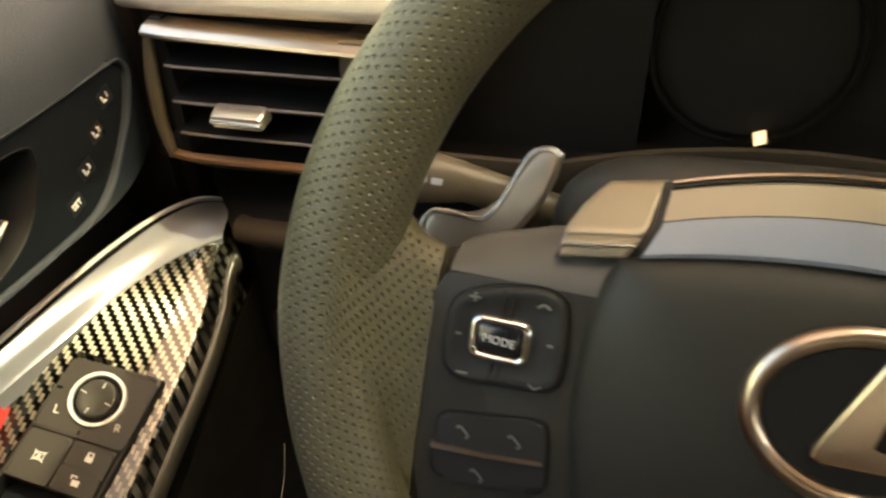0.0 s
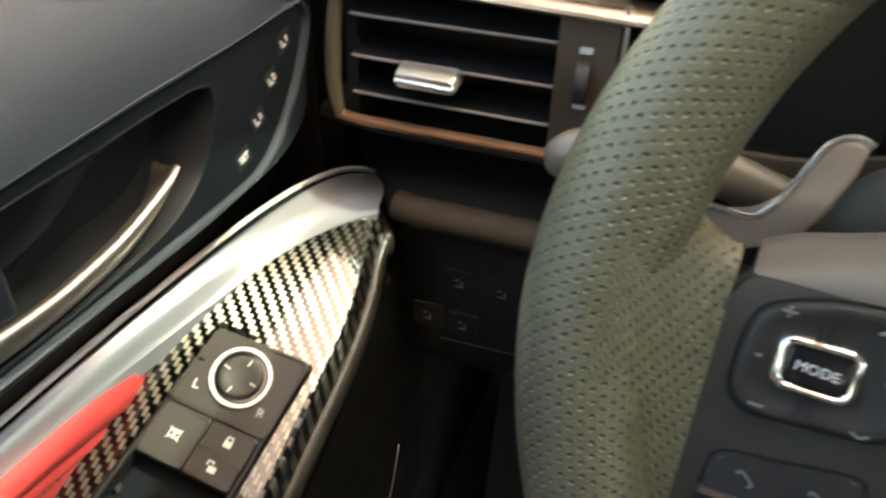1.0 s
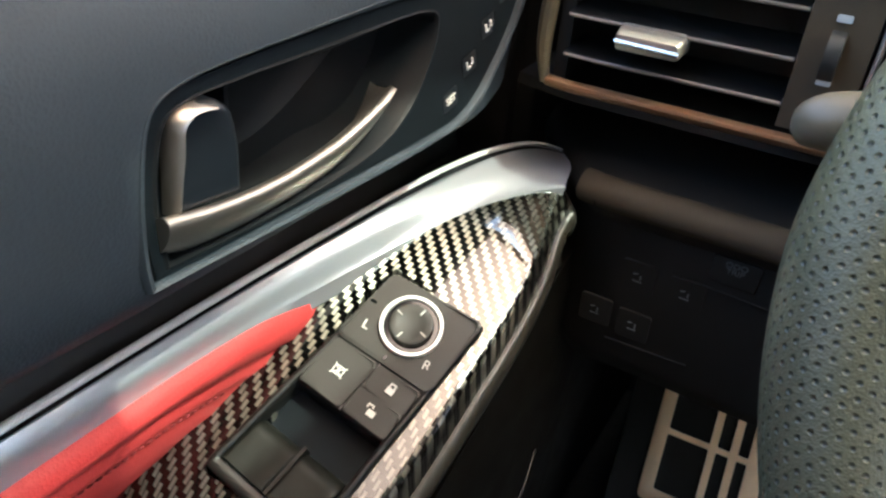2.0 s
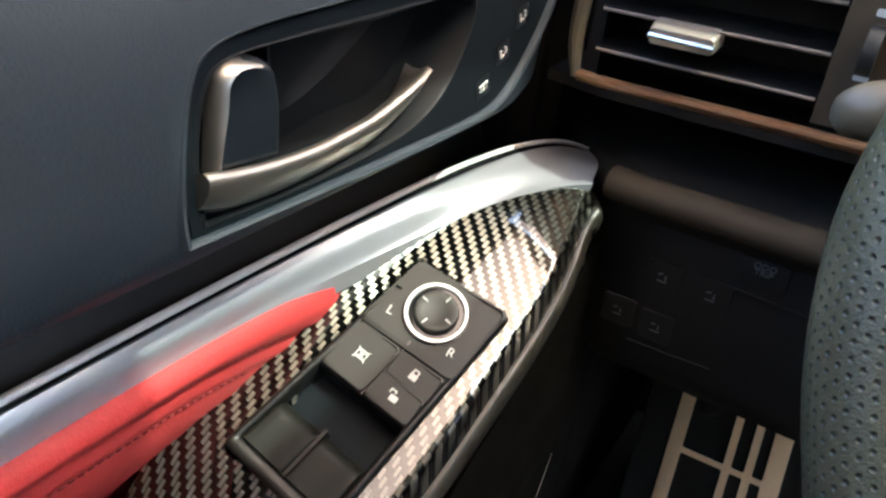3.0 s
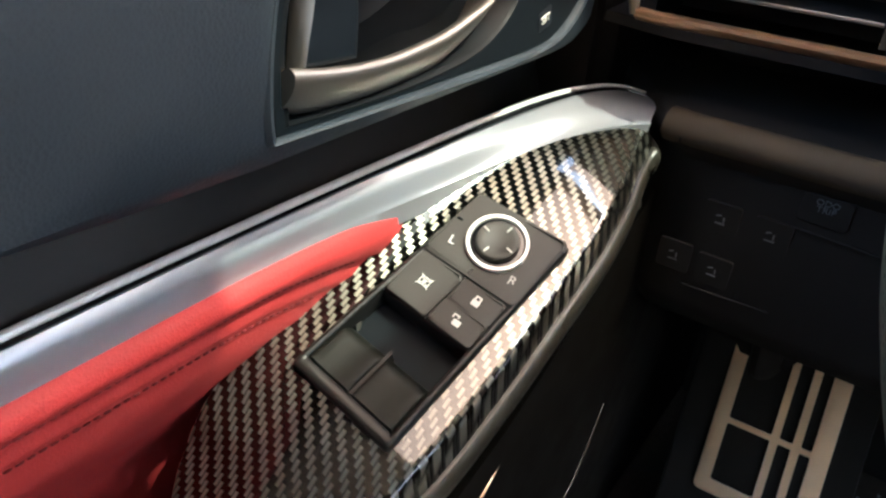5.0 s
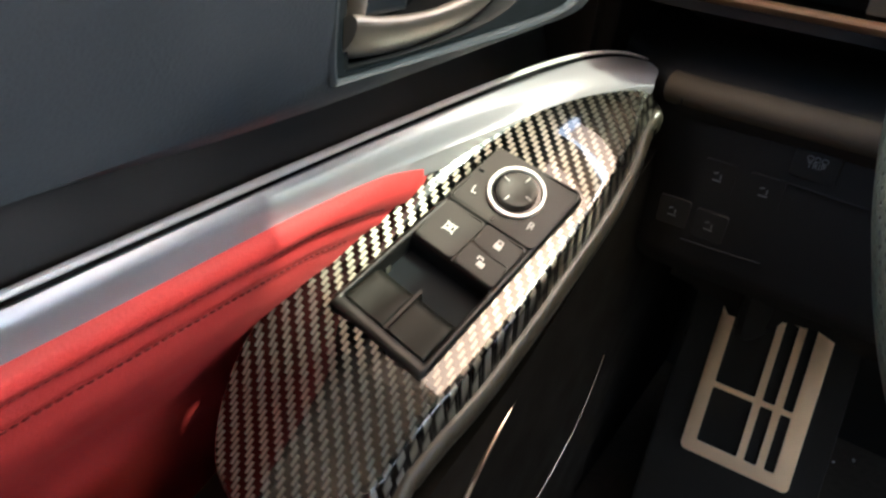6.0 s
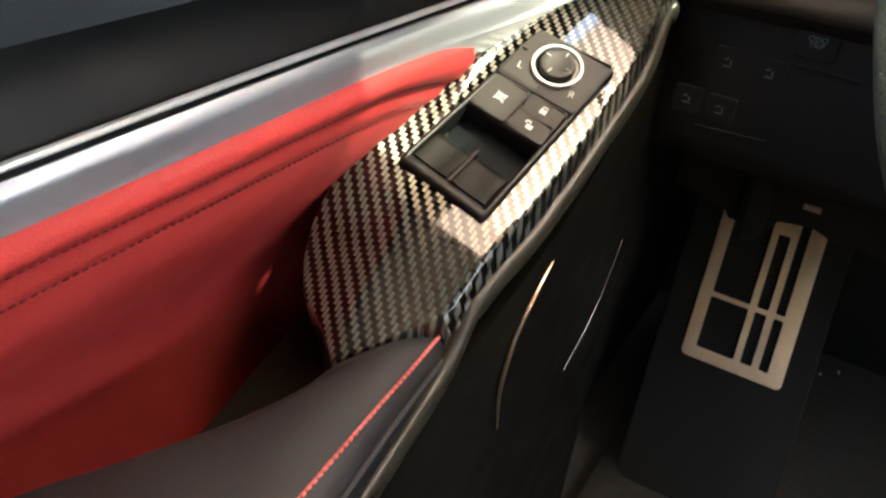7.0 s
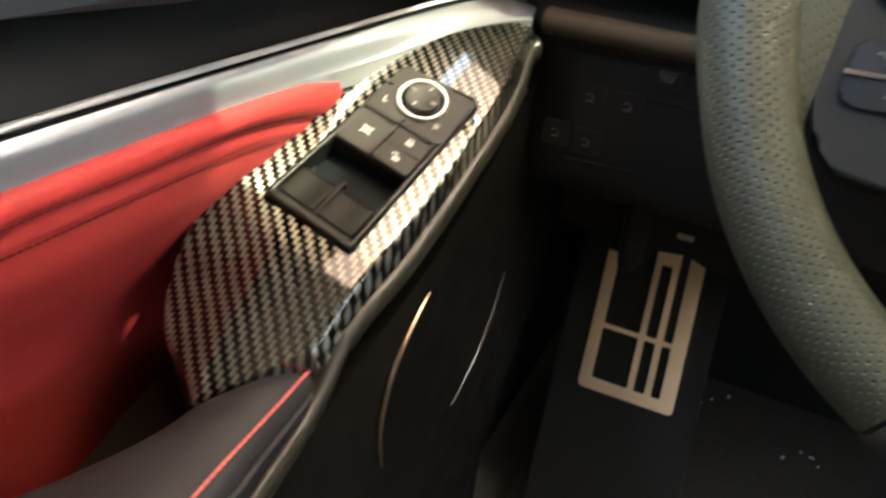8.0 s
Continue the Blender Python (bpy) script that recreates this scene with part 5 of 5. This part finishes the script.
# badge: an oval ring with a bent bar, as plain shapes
bm_ = WM @ Matrix.Translation((0.0008, 0.0002, 0.0072))
ring_pts = [bm_ @ Vector((0.0289 * math.cos(2 * math.pi * k / 72), 0.0224 * math.sin(2 * math.pi * k / 72), 0.0022)) for k in range(73)]
part("badge", tube(ring_pts, 0.0029, 12), BRONZE, wheel, "polished metal oval badge ring", 80)
part("badge_plate", slab([(0.0300 * math.cos(2 * math.pi * k / 48), 0.0237 * math.sin(2 * math.pi * k / 48)) for k in range(48)], -0.004, 0.0022, bm_), BEZEL, wheel, "black plate inside the badge")
part("badge_bar", slab([(0.0032, 0.0218), (-0.0119, -0.0097), (-0.0116, -0.0122), (-0.0093, -0.0134), (0.0150, -0.0122), (0.0150, -0.0072), (-0.0004, -0.0076), (0.0090, 0.0218)], 0.0, 0.0046, bm_, 0.0016, 3), BRONZE, wheel, "polished metal bar inside the badge")
# upper bridge: grey band, stepped beige top with a dark joint
CAP_LEFT = [(0.0250, -0.0878), (0.0300, -0.0868), (0.0360, -0.0862), (0.0420, -0.0832), (0.0465, -0.0800), (0.0500, -0.0765)]
CAP_RIGHT = [(0.0250, -0.0680), (0.0295, -0.0667), (0.0340, -0.0642), (0.0395, -0.0614), (0.0450, -0.0606), (0.0510, -0.0592)]
CAP_SECTION = [(0.0262, -0.0200), (0.0262, -0.0052), (0.0268, -0.0042), (0.0306, -0.0034), (0.0318, -0.0038), (0.0324, -0.0052), (0.0330, -0.0060), (0.0340, -0.0056), (0.0352, -0.0060), (0.0366, -0.0074), (0.0420, -0.0118), (0.0470, -0.0152), (0.0492, -0.0172), (0.0502, -0.0200), (0.0502, -0.0280)]


def cap_point(s, f, v, h):
    """A point of the stepped cover beside the bridge, f from its outer to its inner edge."""
    v = v + 0.0030 * f
    left = float(np.interp(v, [q[0] for q in CAP_LEFT], [q[1] for q in CAP_LEFT]))
    right = float(np.interp(v, [q[0] for q in CAP_RIGHT], [q[1] for q in CAP_RIGHT]))
    e = min(f, 1 - f)
    return WM @ Vector((s * (left + (right - left) * f), v, h - 0.0018 * max(0.0, 1 - e / 0.06) ** 2))


for s in (1, -1):
    part("bridge_cap", loft([[cap_point(s, f, v, h) for v, h in CAP_SECTION] for f in [0, 0.015, 0.03, 0.06] + span(0.12, 0.88, 11) + [0.94, 0.97, 0.985, 1]], closed=True, caps=True), TRIM, wheel, "warm grey stepped cover beside the bridge", 40)
    # the highlight on the step's edge is built in as a bright tube
    part("step_glint", tube([cap_point(s, f, 0.0304 - 0.0042 * max(0.0, 1 - f / 0.06), -0.0034) for f in [0.0, 0.02, 0.04, 0.06] + span(0.1, 0.98, 9)], 0.0007, 6), METAL, wheel, "highlight along the step, made as a thin metal tube")
    part("bridge_joint", loft([[WM @ Vector((s * (u - 0.001), v, h)), WM @ Vector((s * (u + 0.0040), v, h)), WM @ Vector((s * (u + 0.0040), v, -0.028)), WM @ Vector((s * (u - 0.001), v, -0.028))] for (v, u), h in zip(CAP_RIGHT[:5] + [(0.0530, -0.0592)], (-0.0062, -0.0062, -0.0075, -0.0100, -0.0130, -0.0165))], closed=True, caps=True), BEZEL, wheel, "dark joint beside the bridge", 60)
band = [(u, 0.0300 + 0.0070 * (1 - (u / 0.063) ** 2)) for u in span(-0.0630, 0.0630, 15)]
top_ = [(u, 0.0415 + 0.0085 * (1 - (u / 0.058) ** 2)) for u in span(-0.0585, 0.0585, 15)]
part("bridge_band", loft([[WM @ Vector((*band[i], -0.0120)), WM @ Vector((*band[i], -0.0040)), WM @ Vector((band[i][0] * 0.99, band[i][1] + 0.0015, -0.0030)), WM @ Vector((top_[i][0], top_[i][1] - 0.0010, -0.0056)), WM @ Vector((top_[i][0], top_[i][1], -0.0060)), WM @ Vector((top_[i][0], top_[i][1] - 0.002, -0.014))] for i in range(15)], closed=True, caps=True), BAND, wheel, "satin blue-grey band above the hub")
up_ = [(u * 0.985, 0.0515 + 0.0085 * (1 - (u / 0.058) ** 2)) for u in span(-0.0585, 0.0585, 15)]
part("bridge_top", loft([[WM @ Vector((top_[i][0], top_[i][1] + 0.0004, -0.0064)), WM @ Vector((up_[i][0], up_[i][1] - 0.001, -0.0100)), WM @ Vector((*up_[i], -0.0125)), WM @ Vector((up_[i][0], up_[i][1], -0.035)), WM @ Vector((top_[i][0], top_[i][1], -0.035))] for i in range(15)], closed=True, caps=True), TRIM, wheel, "warm grey bridge top")
part("bridge_gap", tube([WM @ Vector((u, v + 0.0004, -0.0118)) for u, v in up_], 0.0008, 6), BEZEL, wheel, "dark joint along the bridge top")
part("bridge_edge", tube([WM @ Vector((u, v + 0.0018, -0.0130)) for u, v in up_], 0.0007, 6), BRONZE, wheel, "thin bright edge")
# shift paddles
PADDLE = [(-0.1470, 0.0140), (-0.1462, 0.0240), (-0.1432, 0.0280), (-0.1390, 0.0290), (-0.1250, 0.0285), (-0.1205, 0.0308), (-0.1160, 0.0380), (-0.1100, 0.0520), (-0.1062, 0.0565), (-0.1010, 0.0578), (-0.0972, 0.0560), (-0.0985, 0.0470), (-0.1030, 0.0350), (-0.1080, 0.0270), (-0.1160, 0.0205), (-0.1290, 0.0150), (-0.1380, 0.0130)]
for s in (1, -1):
    o = [(s * x, y) for x, y in (PADDLE if s == 1 else reversed(PADDLE))]
    part("shift_paddle", wslab(o, -0.056, -0.0475, 0.0022, 3, 0.97), PADDLE_METAL, wheel, "satin grey-brown metal shift paddle")
    part("paddle_edge", tube([WM @ Vector((s * x, y - 0.0006, -0.0478)) for x, y in spline(PADDLE[:11], 41)], 0.0012, 6), METAL, wheel, "bright bevelled edge of the paddle")

# ---- footwell ----
rest = thing("footrest", (-0.10, 0.62, 0.0), "black footrest with a cut-out bare metal plate, in the footwell", "footrest")
_u, _v = Vector((0.1036, 0.0081, -0.0028)).normalized(), Vector((-0.0150, 0.0925, 0.1360)).normalized()
FP = Matrix((_u, _v, _u.cross(_v).normalized())).transposed().to_4x4()
FP.translation = (-0.1530, 0.5835, 0.1428)
fp_w, fp_h = 0.1072, 0.187
part("block", join(slab(rounded(-0.03, -0.16, 0.135, 0.235, 0.02), -0.060, -0.0030, FP, 0.006)), MATT, rest, "black moulded rest block")
plate = slab(rounded(0.0, 0.0, fp_w, fp_h, 0.006), -0.0030, 0.0012, FP, 0.0004)
plate_ob = part("metal_plate", plate, PEDAL, rest, "bare brushed metal plate with cut-outs")
for x0, y0, x1, y1 in ((0.0138, 0.0135, 0.0540, 0.0710), (0.0612, 0.0135, 0.0734, 0.0710), (0.0808, 0.0135, 0.0908, 0.0710), (0.0138, 0.0765, 0.0540, 0.200), (0.0612, 0.0765, 0.0734, 0.159), (0.0808, 0.0765, 0.0908, 0.200)):
    carve(plate_ob, slab(rounded(x0, y0, x1, y1, 0.0018, 3), -0.02, 0.02, FP))
release = thing("bonnet_release", (-0.10, 0.53, 0.40), "black bonnet release lever and bracket under the dashboard", "lever")
part("lever", tube(spline([(-0.128, 0.515, 0.420), (-0.127, 0.522, 0.375), (-0.126, 0.530, 0.347), (-0.124, 0.535, 0.341)], 9), 0.014, 10, 0.6), MATT, release, "black lever")
part("bracket", slab([(-0.20, 0.365), (-0.152, 0.356), (-0.146, 0.348), (-0.112, 0.348), (-0.106, 0.360), (-0.080, 0.364), (-0.060, 0.357), (-0.02, 0.358), (-0.02, 0.46), (-0.20, 0.46)], 0, 0.012, Matrix(((1, 0, 0, 0), (0, 0, 1, 0.530), (0, 1, 0, 0), (0, 0, 0, 1)))), MATT, release, "black bracket plate")
# a glint on the bracket, built as a small bright piece
part("bracket_glint", slab(rounded(-0.092, 0.3800, -0.078, 0.3845, 0.001, 2), 0, 0.003, Matrix(((1, 0, 0, 0), (0, 0, 1, 0.526), (0, 1, 0, 0), (0, 0, 0, 1)))), BRONZE, release, "small metal piece that stands for a glint on the bracket")
tagged(finish("floor_mat", slab(rounded(-0.19, 0.10, 0.26, 0.60, 0.03), 0.001, 0.012, Matrix(), 0.004), CARPET), "black ribbed car floor mat on the carpet", "floor mat")

# small pale flecks on the carpet beside the footrest
rng = random.Random(11)
for k, (x, y) in enumerate(((-0.011, 0.826), (0.003, 0.842), (0.024, 0.862), (-0.012, 0.805), (-0.019, 0.775), (0.104, 0.772), (0.126, 0.797), (0.140, 0.794), (0.148, 0.780))):
    r = 0.0022 + 0.0022 * rng.random()
    turn = rng.random() * 3
    o = [(r * (0.7 + 0.5 * rng.random()) * math.cos(2 * math.pi * q / 6 + turn), 0.55 * r * (0.7 + 0.5 * rng.random()) * math.sin(2 * math.pi * q / 6 + turn)) for q in range(6)]
    fleck = finish("fleck", slab(o, 0.0, 0.0012 + 0.0010 * rng.random(), Matrix.Translation((x, y, 0.0)) @ pose(0, 0, 0, 0, 0, 50 * k), 0.0003), RING)
    tagged(fleck, "tiny pale shiny fleck lying on the black carpet", "fleck", "flecks on the carpet")
